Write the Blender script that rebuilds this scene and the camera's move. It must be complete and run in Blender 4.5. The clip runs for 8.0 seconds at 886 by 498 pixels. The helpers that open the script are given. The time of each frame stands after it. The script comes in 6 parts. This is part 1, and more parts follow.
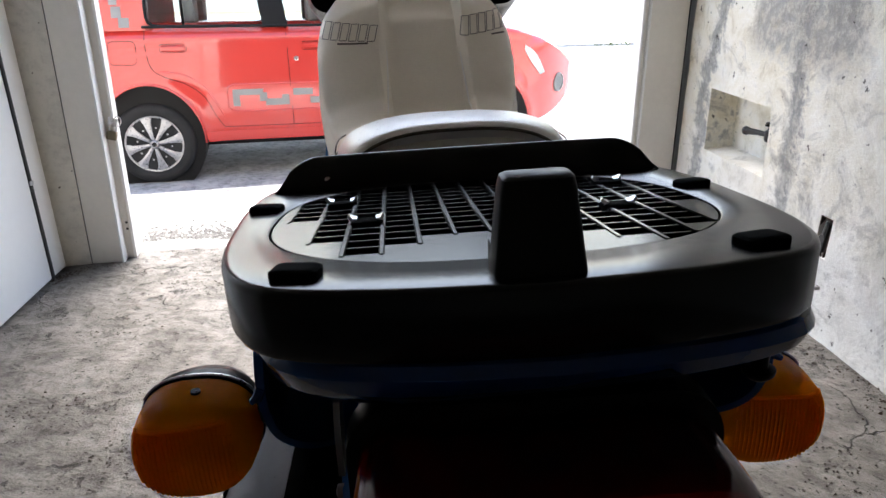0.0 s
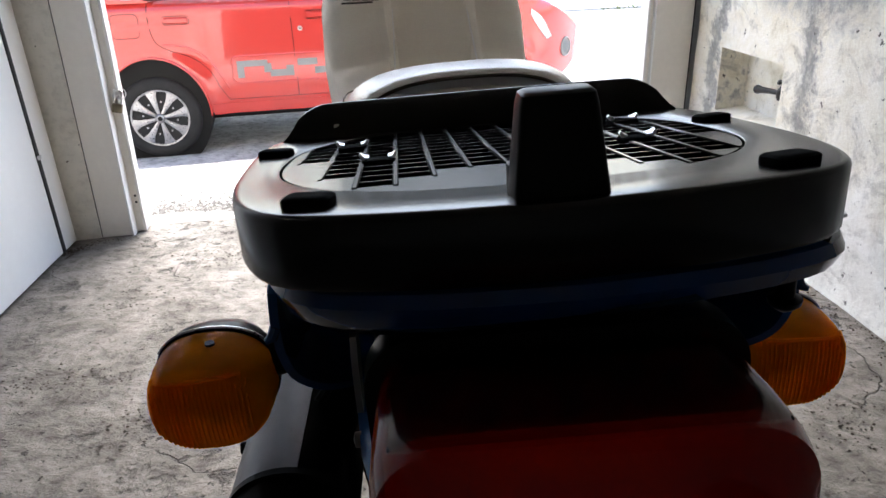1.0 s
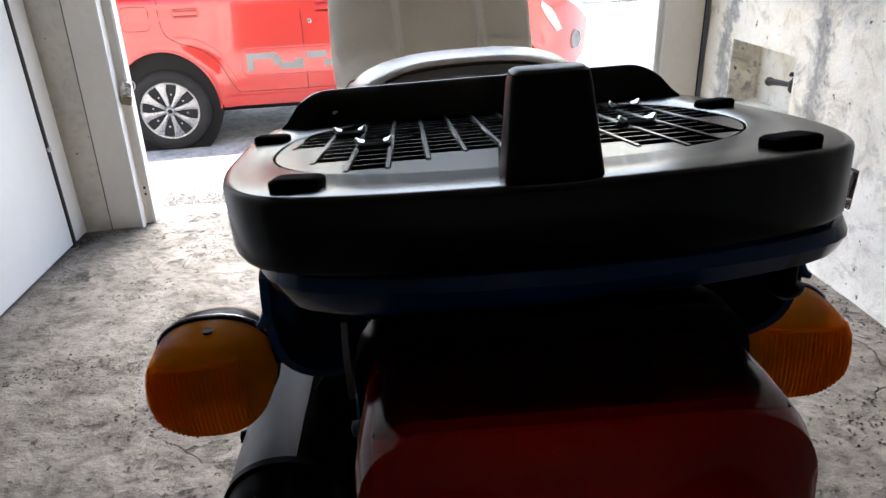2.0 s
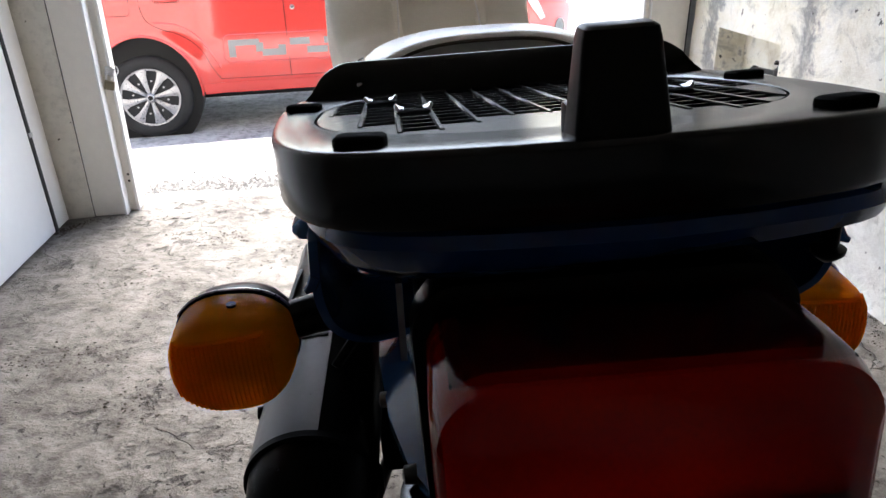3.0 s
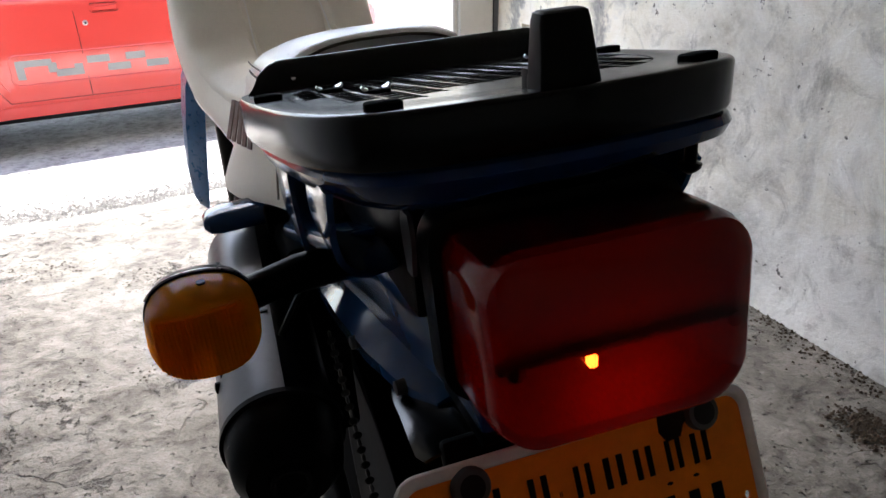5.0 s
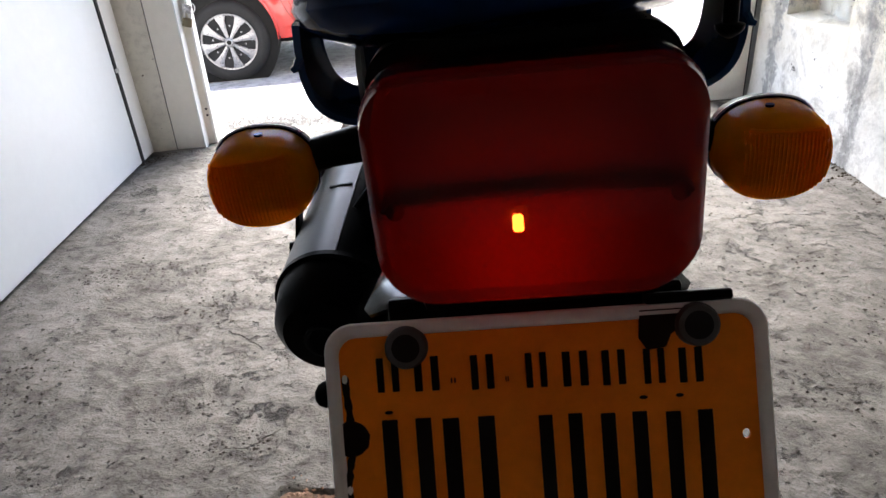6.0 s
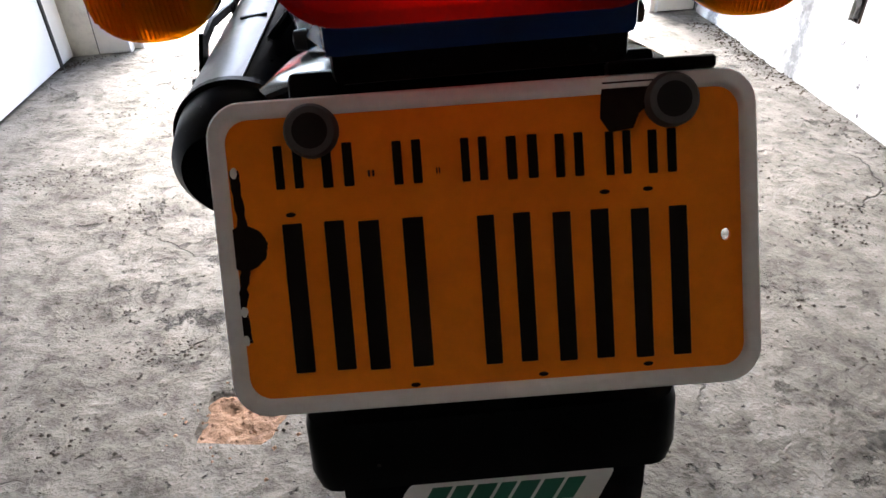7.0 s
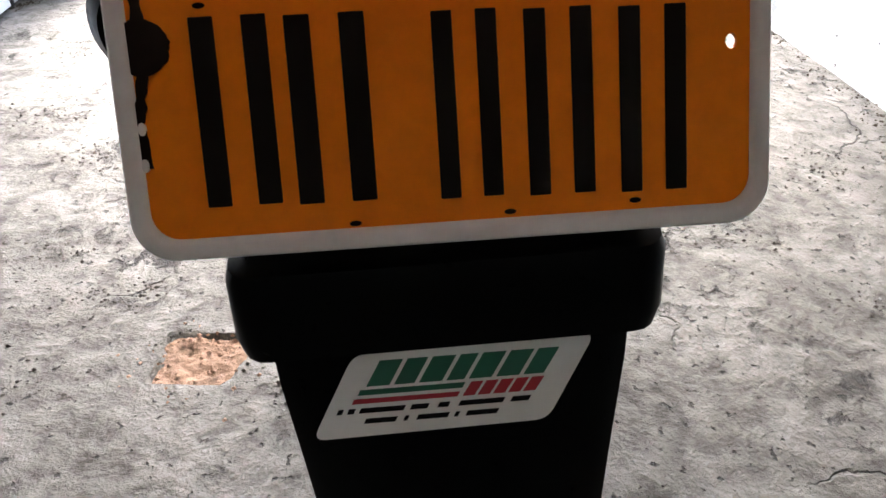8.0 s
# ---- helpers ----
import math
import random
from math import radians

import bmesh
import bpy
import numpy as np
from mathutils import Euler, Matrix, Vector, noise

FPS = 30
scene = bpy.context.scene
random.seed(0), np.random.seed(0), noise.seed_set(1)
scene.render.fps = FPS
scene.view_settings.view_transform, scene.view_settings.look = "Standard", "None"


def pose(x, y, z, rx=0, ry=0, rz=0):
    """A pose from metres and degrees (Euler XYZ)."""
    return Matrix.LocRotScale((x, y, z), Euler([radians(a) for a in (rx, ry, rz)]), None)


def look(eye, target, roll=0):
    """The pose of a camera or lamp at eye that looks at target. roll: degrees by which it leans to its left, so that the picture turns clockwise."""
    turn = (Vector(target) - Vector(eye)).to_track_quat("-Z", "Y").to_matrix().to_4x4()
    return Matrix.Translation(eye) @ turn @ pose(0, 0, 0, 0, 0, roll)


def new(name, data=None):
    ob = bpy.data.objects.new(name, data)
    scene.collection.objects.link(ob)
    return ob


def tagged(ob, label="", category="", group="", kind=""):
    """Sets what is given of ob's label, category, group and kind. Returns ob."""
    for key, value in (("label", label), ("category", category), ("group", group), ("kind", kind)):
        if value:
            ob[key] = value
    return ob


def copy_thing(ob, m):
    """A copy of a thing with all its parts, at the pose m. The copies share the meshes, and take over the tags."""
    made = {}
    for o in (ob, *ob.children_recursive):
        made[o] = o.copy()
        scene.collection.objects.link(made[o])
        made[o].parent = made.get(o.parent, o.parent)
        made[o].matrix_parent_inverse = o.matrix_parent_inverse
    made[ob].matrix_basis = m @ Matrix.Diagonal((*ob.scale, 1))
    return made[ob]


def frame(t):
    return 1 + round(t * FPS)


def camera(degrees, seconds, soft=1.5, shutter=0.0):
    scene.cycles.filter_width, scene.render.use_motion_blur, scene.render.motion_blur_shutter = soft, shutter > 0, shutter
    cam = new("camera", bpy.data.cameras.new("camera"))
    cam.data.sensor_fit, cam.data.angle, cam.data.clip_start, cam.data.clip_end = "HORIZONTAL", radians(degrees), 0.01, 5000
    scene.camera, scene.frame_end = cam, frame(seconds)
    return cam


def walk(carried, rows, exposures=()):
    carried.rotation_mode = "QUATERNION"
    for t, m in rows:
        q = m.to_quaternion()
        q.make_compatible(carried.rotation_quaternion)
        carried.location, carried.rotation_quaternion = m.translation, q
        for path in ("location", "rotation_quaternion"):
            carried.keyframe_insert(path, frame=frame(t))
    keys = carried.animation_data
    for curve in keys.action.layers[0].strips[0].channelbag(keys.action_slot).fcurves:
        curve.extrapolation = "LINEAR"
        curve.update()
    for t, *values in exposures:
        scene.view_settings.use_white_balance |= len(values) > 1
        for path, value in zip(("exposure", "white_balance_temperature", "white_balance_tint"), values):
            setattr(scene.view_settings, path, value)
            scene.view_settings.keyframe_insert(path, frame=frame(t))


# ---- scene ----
cam = camera(63.2, 8.0)
PATH = [
    (0, (0.082, -0.059, 1.027), (0.035, 1.802, 0.298), -0.1),
    (0.5, (0.071, -0.067, 1.019), (0.015, 1.781, 0.256), -0.7),
    (1, (0.079, -0.058, 1.011), (0.008, 1.772, 0.208), -1.5),
    (1.5, (0.084, -0.056, 1.008), (-0.012, 1.766, 0.189), -2.2),
    (1.7, (0.085, -0.055, 1.008), (-0.012, 1.77, 0.194), -2.0),
    (2.8, (0.071, -0.059, 0.998), (-0.013, 1.753, 0.154), -0.8),
    (3, (0.059, -0.061, 0.998), (0.015, 1.751, 0.153), -1.0),
    (3.5, (0.017, -0.074, 0.999), (0.263, 1.725, 0.162), -1.5),
    (3.6, (0.006, -0.079, 0.999), (0.321, 1.706, 0.155), -1.9),
    (4, (-0.046, -0.089, 1.001), (0.528, 1.617, 0.13), -3.4),
    (4.2, (-0.07, -0.094, 1.009), (0.572, 1.601, 0.165), -3.5),
    (5.3, (0.025, -0.149, 1.0), (0.216, 1.648, 0.144), -2.1),
    (5.5, (0.059, -0.15, 0.988), (0.052, 1.643, 0.102), -3.4),
    (5.8, (0.098, -0.147, 0.967), (-0.089, 1.62, 0.05), -3.9),
    (6, (0.115, -0.148, 0.953), (-0.141, 1.59, -0.004), -3.8),
    (6.2, (0.12, -0.139, 0.937), (-0.124, 1.579, -0.057), -3.7),
    (6.5, (0.125, -0.14, 0.913), (-0.072, 1.552, -0.134), -3.0),
    (6.7, (0.122, -0.131, 0.896), (-0.028, 1.551, -0.176), -1.8),
    (7, (0.119, -0.121, 0.865), (0.008, 1.528, -0.261), -1.6),
    (7.2, (0.12, -0.116, 0.85), (0.024, 1.538, -0.27), -1.5),
    (7.5, (0.121, -0.112, 0.828), (0.056, 1.521, -0.325), -0.3),
    (8, (0.126, -0.109, 0.796), (0.088, 1.489, -0.405), 0.2),
]
EXPOSURES = [(0.0, 2.25), (1.0, 2.37), (3.0, 2.55), (4.2, 2.6), (5.5, 2.4), (6.0, 2.75), (6.5, 3.1), (7.0, 3.5), (7.5, 3.78), (8.0, 3.95)]
walk(cam, [(t, look(eye, target, roll)) for t, eye, target, roll in PATH], EXPOSURES)


# ---- light ----
world = bpy.data.worlds.new("world")
scene.world = world
world.use_nodes = True
wn = world.node_tree.nodes
sky = wn.new("ShaderNodeTexSky")
sky.sky_type, sky.sun_disc = "NISHITA", False
sky.sun_elevation, sky.sun_rotation = radians(56), radians(-12)
sky.air_density, sky.dust_density, sky.ozone_density = 1.0, 2.5, 1.6
wn["Background"].inputs["Strength"].default_value = 0.15
world.node_tree.links.new(sky.outputs["Color"], wn["Background"].inputs["Color"])
sun = new("sun", bpy.data.lights.new("sun", "SUN"))
sun.data.energy, sun.data.angle, sun.data.color = 2.3, radians(48), (1.0, 0.965, 0.90)
sun.matrix_world = look((-1.7, 9.8, 12.0), (0, 2, 0))


# ---- materials ----
def node_mat(name):
    m = bpy.data.materials.new(name)
    m.use_nodes = True
    return m, m.node_tree.nodes, m.node_tree.links, m.node_tree.nodes["Principled BSDF"]


def coords(nodes, links, scale=(1, 1, 1)):
    tc = nodes.new("ShaderNodeTexCoord")
    mp = nodes.new("ShaderNodeMapping")
    mp.inputs["Scale"].default_value = scale
    links.new(tc.outputs["Object"], mp.inputs["Vector"])
    return mp.outputs["Vector"]


def noise_node(nodes, links, vec, scale, detail=4, rough=0.55, distortion=0.0):
    n = nodes.new("ShaderNodeTexNoise")
    n.inputs["Scale"].default_value, n.inputs["Detail"].default_value = scale, detail
    n.inputs["Roughness"].default_value, n.inputs["Distortion"].default_value = rough, distortion
    links.new(vec, n.inputs["Vector"])
    return n.outputs["Fac"]


def ramp(nodes, links, fac, stops):
    r = nodes.new("ShaderNodeValToRGB")
    els = r.color_ramp.elements
    while len(els) < len(stops):
        els.new(0.5)
    for e, (p, c) in zip(els, stops):
        e.position = p
        e.color = (*c, 1) if len(c) == 3 else c
    links.new(fac, r.inputs["Fac"])
    return r.outputs["Color"]


def grey(v):
    return (v, v, v)


def mix(nodes, links, fac, a, b, mode="MIX"):
    m = nodes.new("ShaderNodeMix")
    m.data_type, m.blend_type = "RGBA", mode
    for sock, val in ((m.inputs["Factor"], fac), (m.inputs[6], a), (m.inputs[7], b)):
        if isinstance(val, (int, float)):
            sock.default_value = val
        elif isinstance(val, tuple):
            sock.default_value = (*val, 1)
        else:
            links.new(val, sock)
    return m.outputs[2]


def bump(nodes, links, bsdf, height, strength, distance):
    b = nodes.new("ShaderNodeBump")
    b.inputs["Strength"].default_value, b.inputs["Distance"].default_value = strength, distance
    links.new(height, b.inputs["Height"])
    links.new(b.outputs["Normal"], bsdf.inputs["Normal"])
    return b


def surface(name, base, rough=0.5, metal=0.0, var=0.15, coarse=4.0, fine=60.0, bumpy=0.1, depth=0.002, coat=0.0, spec=0.5, spread=0.09):
    """A painted, plastic, rubber or metal surface: colour and gloss that vary at two scales, with fine relief."""
    m, nodes, links, bsdf = node_mat(name)
    v = coords(nodes, links)
    a, b = noise_node(nodes, links, v, coarse), noise_node(nodes, links, v, fine, 6, 0.65)
    lo, hi = tuple(c * (1 - var) for c in base), tuple(min(1, c * (1 + var)) for c in base)
    c1 = ramp(nodes, links, a, [(0.3, lo), (0.7, hi)])
    c2 = mix(nodes, links, 0.5, c1, ramp(nodes, links, b, [(0.3, lo), (0.75, hi)]))
    links.new(c2, bsdf.inputs["Base Color"])
    links.new(ramp(nodes, links, b, [(0.2, grey(max(0, rough - spread))), (0.8, grey(min(1, rough + spread)))]), bsdf.inputs["Roughness"])
    bsdf.inputs["Metallic"].default_value = metal
    bsdf.inputs["Coat Weight"].default_value = coat
    bsdf.inputs["Specular IOR Level"].default_value = spec
    bump(nodes, links, bsdf, b, bumpy, depth)
    return m


def concrete(name, dark, light, crack=True, relief=1.0, gloss=0.3, rough=0.85):
    """Old trowelled concrete: worn patches, ingrained dirt, scabs where the skin has come off, pits and cracks."""
    m, nodes, links, bsdf = node_mat(name)
    v = coords(nodes, links)
    big = noise_node(nodes, links, v, 1.6, 7, 0.62, 0.7)
    mid = noise_node(nodes, links, v, 6.0, 6, 0.62, 0.15)
    small = noise_node(nodes, links, v, 24.0, 6, 0.66, 0.1)
    fine = noise_node(nodes, links, v, 150.0, 4, 0.7)
    lo, hi = tuple(c * 0.5 for c in dark), tuple(min(1, c * 1.35) for c in light)
    col = ramp(nodes, links, big, [(0.34, dark), (0.50, tuple((a + b) / 2 for a, b in zip(dark, light))), (0.66, light)])
    col = mix(nodes, links, 0.42, col, ramp(nodes, links, mid, [(0.34, lo), (0.46, dark), (0.54, light), (0.68, hi)]))
    col = mix(nodes, links, 0.28, col, ramp(nodes, links, small, [(0.38, lo), (0.5, light), (0.64, hi)]))
    col = mix(nodes, links, 0.30, col, ramp(nodes, links, fine, [(0.3, grey(0.25)), (0.5, grey(0.5)), (0.72, grey(0.8))]), "OVERLAY")
    # scabs: skin gone, rougher and darker inside, with crumbs
    where = ramp(nodes, links, noise_node(nodes, links, v, 2.7, 4, 0.55), [(0.50, grey(0)), (0.60, grey(1))])
    scab = ramp(nodes, links, noise_node(nodes, links, v, 16.0, 9, 0.72, 0.4), [(0.56, grey(0)), (0.62, grey(0.85))])
    scab = mix(nodes, links, 1.0, scab, where, "MULTIPLY")
    crumbs = ramp(nodes, links, noise_node(nodes, links, v, 62.0, 5, 0.7), [(0.44, tuple(c * 0.22 for c in dark)), (0.56, tuple(c * 0.95 for c in dark))])
    col = mix(nodes, links, scab, col, crumbs)
    pits = ramp(nodes, links, noise_node(nodes, links, v, 50.0, 4, 0.6), [(0.63, grey(0)), (0.68, grey(0.9))])
    col = mix(nodes, links, pits, col, tuple(c * 0.35 for c in dark))
    height = mix(nodes, links, 0.22, mid, small)
    height = mix(nodes, links, 0.06, height, fine)
    height = mix(nodes, links, scab, height, mix(nodes, links, 0.65, small, grey(0.0)))
    if crack:
        warp = nodes.new("ShaderNodeMix")
        warp.data_type, warp.blend_type = "RGBA", "ADD"
        warp.inputs["Factor"].default_value = 0.4
        nz = nodes.new("ShaderNodeTexNoise")
        nz.inputs["Scale"].default_value, nz.inputs["Detail"].default_value = 3.5, 9
        links.new(v, nz.inputs["Vector"])
        links.new(v, warp.inputs[6])
        links.new(nz.outputs["Color"], warp.inputs[7])
        vo = nodes.new("ShaderNodeTexVoronoi")
        vo.feature = "DISTANCE_TO_EDGE"
        vo.inputs["Scale"].default_value = 2.6
        links.new(warp.outputs[2], vo.inputs["Vector"])
        line = ramp(nodes, links, vo.outputs["Distance"], [(0.0, grey(0.6)), (0.010, grey(0))])
        gate_n = ramp(nodes, links, noise_node(nodes, links, v, 3.1, 5), [(0.53, grey(0)), (0.66, grey(1))])
        line = mix(nodes, links, 1.0, line, gate_n, "MULTIPLY")
        col = mix(nodes, links, line, col, tuple(c * 0.2 for c in dark))
        height = mix(nodes, links, line, height, grey(0.0))
    height = mix(nodes, links, pits, height, mix(nodes, links, 0.6, height, grey(0.0)))
    links.new(col, bsdf.inputs["Base Color"])
    links.new(ramp(nodes, links, mid, [(0.35, grey(rough + 0.1)), (0.65, grey(rough - 0.12))]), bsdf.inputs["Roughness"])
    bsdf.inputs["Specular IOR Level"].default_value = gloss
    bump(nodes, links, bsdf, height, 1.0, 0.022 * relief)
    return m


def lime_wall(name):
    """Cream limewash over grey cement render: filled chases, a bare upper patch, dirt and specks."""
    m, nodes, links, bsdf = node_mat(name)
    v = coords(nodes, links)
    sx = nodes.new("ShaderNodeSeparateXYZ")
    links.new(v, sx.inputs[0])

    def calc(op, a, b=0.0, c=0.0):
        n = nodes.new("ShaderNodeMath")
        n.operation = op
        for sock, val in zip(n.inputs, (a, b, c)):
            if isinstance(val, (int, float)):
                sock.default_value = val
            else:
                links.new(val, sock)
        return n.outputs[0]

    def fade(value, lo, hi):
        """1 below lo, 0 above hi."""
        n = nodes.new("ShaderNodeMapRange")
        links.new(value, n.inputs["Value"])
        n.inputs["From Min"].default_value, n.inputs["From Max"].default_value = lo, hi
        n.inputs["To Min"].default_value, n.inputs["To Max"].default_value = 1, 0
        return n.outputs["Result"]
    big = noise_node(nodes, links, v, 2.4, 8, 0.62, 0.6)
    mid = noise_node(nodes, links, v, 9.0, 8, 0.68, 0.4)
    small = noise_node(nodes, links, v, 30.0, 6, 0.7)
    fine = noise_node(nodes, links, v, 90.0, 5, 0.7)
    cream = ramp(nodes, links, mid, [(0.30, (0.62, 0.56, 0.43)), (0.46, (0.80, 0.755, 0.64)), (0.68, (0.87, 0.845, 0.78))])
    chalk = ramp(nodes, links, mid, [(0.30, (0.52, 0.515, 0.485)), (0.46, (0.77, 0.76, 0.72)), (0.68, (0.87, 0.865, 0.84))])
    cement = ramp(nodes, links, small, [(0.34, (0.13, 0.13, 0.128)), (0.66, (0.32, 0.32, 0.315))])
    low = calc("MAXIMUM", fade(calc("MULTIPLY_ADD", big, 0.5, sx.outputs["Z"]), 0.45, 0.70), calc("MULTIPLY", fade(calc("MULTIPLY_ADD", mid, 0.3, sx.outputs["Y"]), 1.85, 2.35), 0.5))
    base = mix(nodes, links, low, cream, chalk)
    # y and z made wavy, so that no edge runs straight
    y = calc("ADD", calc("MULTIPLY_ADD", calc("SUBTRACT", mid, 0.5), 0.20, sx.outputs["Y"]), calc("MULTIPLY", calc("SUBTRACT", small, 0.5), 0.09))
    z = calc("MULTIPLY_ADD", calc("SUBTRACT", mid, 0.5), 0.32, sx.outputs["Z"])
    bend = calc("MULTIPLY", calc("MAXIMUM", calc("SUBTRACT", sx.outputs["Z"], 0.65), 0.0), 0.30)
    one = fade(calc("ABSOLUTE", calc("SUBTRACT", calc("ADD", y, bend), 2.716)), 0.022, 0.045)
    two = fade(calc("ABSOLUTE", calc("SUBTRACT", y, 2.150)), 0.022, 0.060)
    patch = calc("MULTIPLY", fade(calc("ABSOLUTE", calc("SUBTRACT", y, 2.16)), 0.22, 0.30), calc("SUBTRACT", 1.0, fade(z, 0.72, 0.80)))
    cloud = calc("MULTIPLY", calc("SUBTRACT", 1.0, fade(big, 0.50, 0.66)), fade(sx.outputs["Y"], 1.70, 2.0))
    bare = calc("MAXIMUM", calc("MAXIMUM", calc("MULTIPLY", one, 0.85), calc("MULTIPLY", two, 0.95)), calc("MAXIMUM", calc("MULTIPLY", patch, 0.85), calc("MULTIPLY", cloud, 0.65)))
    bare = calc("MULTIPLY", bare, calc("ADD", 0.55, calc("MULTIPLY", calc("SUBTRACT", 1.0, fade(small, 0.40, 0.56)), 0.45)))
    col = mix(nodes, links, bare, base, cement)
    smut = ramp(nodes, links, noise_node(nodes, links, v, 6.0, 9, 0.75, 0.8), [(0.53, grey(0)), (0.68, grey(0.7))])
    col = mix(nodes, links, smut, col, (0.22, 0.21, 0.195))
    specks = ramp(nodes, links, noise_node(nodes, links, v, 26.0, 5, 0.65), [(0.655, grey(0)), (0.69, grey(0.9))])
    col = mix(nodes, links, specks, col, (0.06, 0.055, 0.05))
    col = mix(nodes, links, 0.25, col, ramp(nodes, links, fine, [(0.3, grey(0.3)), (0.7, grey(0.8))]), "OVERLAY")
    links.new(col, bsdf.inputs["Base Color"])
    bsdf.inputs["Roughness"].default_value = 0.9
    bsdf.inputs["Specular IOR Level"].default_value = 0.2
    h = mix(nodes, links, bare, mix(nodes, links, 0.3, mid, fine), mix(nodes, links, 0.6, mid, grey(0)))
    bump(nodes, links, bsdf, h, 0.6, 0.008)
    return m


def grimy(name, clean, grime):
    """Cream render with dark damp smudges that gather in blotches, a few chips and a stained foot."""
    m, nodes, links, bsdf = node_mat(name)
    v = coords(nodes, links)
    a = noise_node(nodes, links, v, 7.0, 8, 0.65, 0.5)
    b = noise_node(nodes, links, v, 38.0, 7, 0.7)
    col = ramp(nodes, links, a, [(0.44, clean), (0.60, tuple(c * 0.86 for c in clean)), (0.76, grime)])
    col = mix(nodes, links, 0.25, col, ramp(nodes, links, b, [(0.3, grime), (0.52, clean)]))
    chips = ramp(nodes, links, noise_node(nodes, links, v, 55.0, 3, 0.5), [(0.74, grey(0)), (0.77, grey(1))])
    col = mix(nodes, links, chips, col, (0.08, 0.06, 0.04))
    links.new(col, bsdf.inputs["Base Color"])
    bsdf.inputs["Roughness"].default_value = 0.85
    bump(nodes, links, bsdf, mix(nodes, links, 0.4, a, b), 0.35, 0.004)
    return m


def lens_mat(name, base, through_colour, weight, soft=1.0, rough=0.12, clear_colour=None, spec=0.35, clearness=0.5):
    """Coloured moulded plastic that lets light through."""
    m, nodes, links, bsdf = node_mat(name)
    v = coords(nodes, links)
    n = noise_node(nodes, links, v, 120.0, 4)
    links.new(ramp(nodes, links, n, [(0.3, tuple(c * 0.8 for c in base)), (0.7, base)]), bsdf.inputs["Base Color"])
    bsdf.inputs["Roughness"].default_value = rough
    bsdf.inputs["IOR"].default_value = 1.45
    bsdf.inputs["Specular IOR Level"].default_value = spec
    tr = nodes.new("ShaderNodeBsdfTranslucent")
    tr.inputs["Color"].default_value = (through_colour[0] * soft, through_colour[1] * soft * soft, through_colour[2] * soft * soft, 1)
    clear = nodes.new("ShaderNodeBsdfTransparent")
    clear.inputs["Color"].default_value = (*(clear_colour or through_colour), 1)
    both = nodes.new("ShaderNodeMixShader")
    both.inputs[0].default_value = clearness
    links.new(tr.outputs[0], both.inputs[1])
    links.new(clear.outputs[0], both.inputs[2])
    mx = nodes.new("ShaderNodeMixShader")
    mx.inputs[0].default_value = weight
    links.new(bsdf.outputs[0], mx.inputs[1])
    links.new(both.outputs[0], mx.inputs[2])
    links.new(mx.outputs[0], nodes["Material Output"].inputs["Surface"])
    return m


def glow(name, colour, strength):
    m, nodes, links, bsdf = node_mat(name)
    bsdf.inputs["Base Color"].default_value = (*colour, 1)
    bsdf.inputs["Emission Color"].default_value = (*colour, 1)
    bsdf.inputs["Emission Strength"].default_value = strength
    return m


def glass_mat(name, tint, rough=0.02):
    m, nodes, links, bsdf = node_mat(name)
    bsdf.inputs["Base Color"].default_value = (*tint, 1)
    bsdf.inputs["Roughness"].default_value = rough
    bsdf.inputs["Transmission Weight"].default_value = 1.0
    bsdf.inputs["IOR"].default_value = 1.1
    bsdf.inputs["Specular IOR Level"].default_value = 1.0
    return m


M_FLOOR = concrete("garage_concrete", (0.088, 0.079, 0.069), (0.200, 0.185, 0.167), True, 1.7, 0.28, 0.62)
M_PAVE = concrete("pavement_concrete", (0.44, 0.425, 0.39), (0.62, 0.605, 0.58))
M_ROAD = concrete("road_asphalt", (0.25, 0.25, 0.252), (0.38, 0.38, 0.38), False, 0.4)
M_WALL = lime_wall("limewash")
# tones of the unseen inner walls and ceiling are set for bounced light
M_INNER = surface("bounce_plaster", (0.44, 0.42, 0.385), 0.9, 0, 0.2, 2.5, 40, 0.4, 0.005)
M_PLAIN = surface("plain_plaster", (0.54, 0.505, 0.455), 0.9, 0, 0.2, 2.5, 40, 0.4, 0.005)
M_CEIL = surface("ceiling_paint", (0.52, 0.50, 0.46), 0.9, 0, 0.12, 2.0, 30, 0.2, 0.003)
M_LEAF = surface("white_gate_paint", (0.88, 0.88, 0.87), 0.45, 0, 0.04, 2.0, 25, 0.08, 0.001)
M_JAMB = surface("cream_gate_paint", (0.86, 0.83, 0.77), 0.5, 0, 0.06, 3.0, 45, 0.12, 0.001)
M_DIRTY = grimy("dirty_cream_render", (0.76, 0.73, 0.66), (0.22, 0.20, 0.17))
M_SEAL = surface("black_seal_rubber", (0.015, 0.015, 0.016), 0.7)
M_BRASS = surface("padlock_brass", (0.22, 0.19, 0.13), 0.5, 0.7, 0.3, 30, 200)
M_STEEL = surface("bright_steel", (0.62, 0.62, 0.62), 0.3, 1.0, 0.15, 20, 150)
M_BLACK = surface("black_satin_metal", (0.0018, 0.0018, 0.0020), 0.32, 0, 0.35, 9, 160, 0.05, 0.0003, 0.0, 0.05)
M_RACK = surface("black_satin_rack", (0.0020, 0.0020, 0.0024), 0.23, 0, 0.12, 12, 60, 0.004, 0.0001, 0.0, 0.21, 0.02)
M_BLOCK = surface("black_moulded_plastic", (0.0020, 0.0020, 0.0022), 0.42, 0, 0.2, 14, 160, 0.05, 0.0003, 0.0, 0.10)
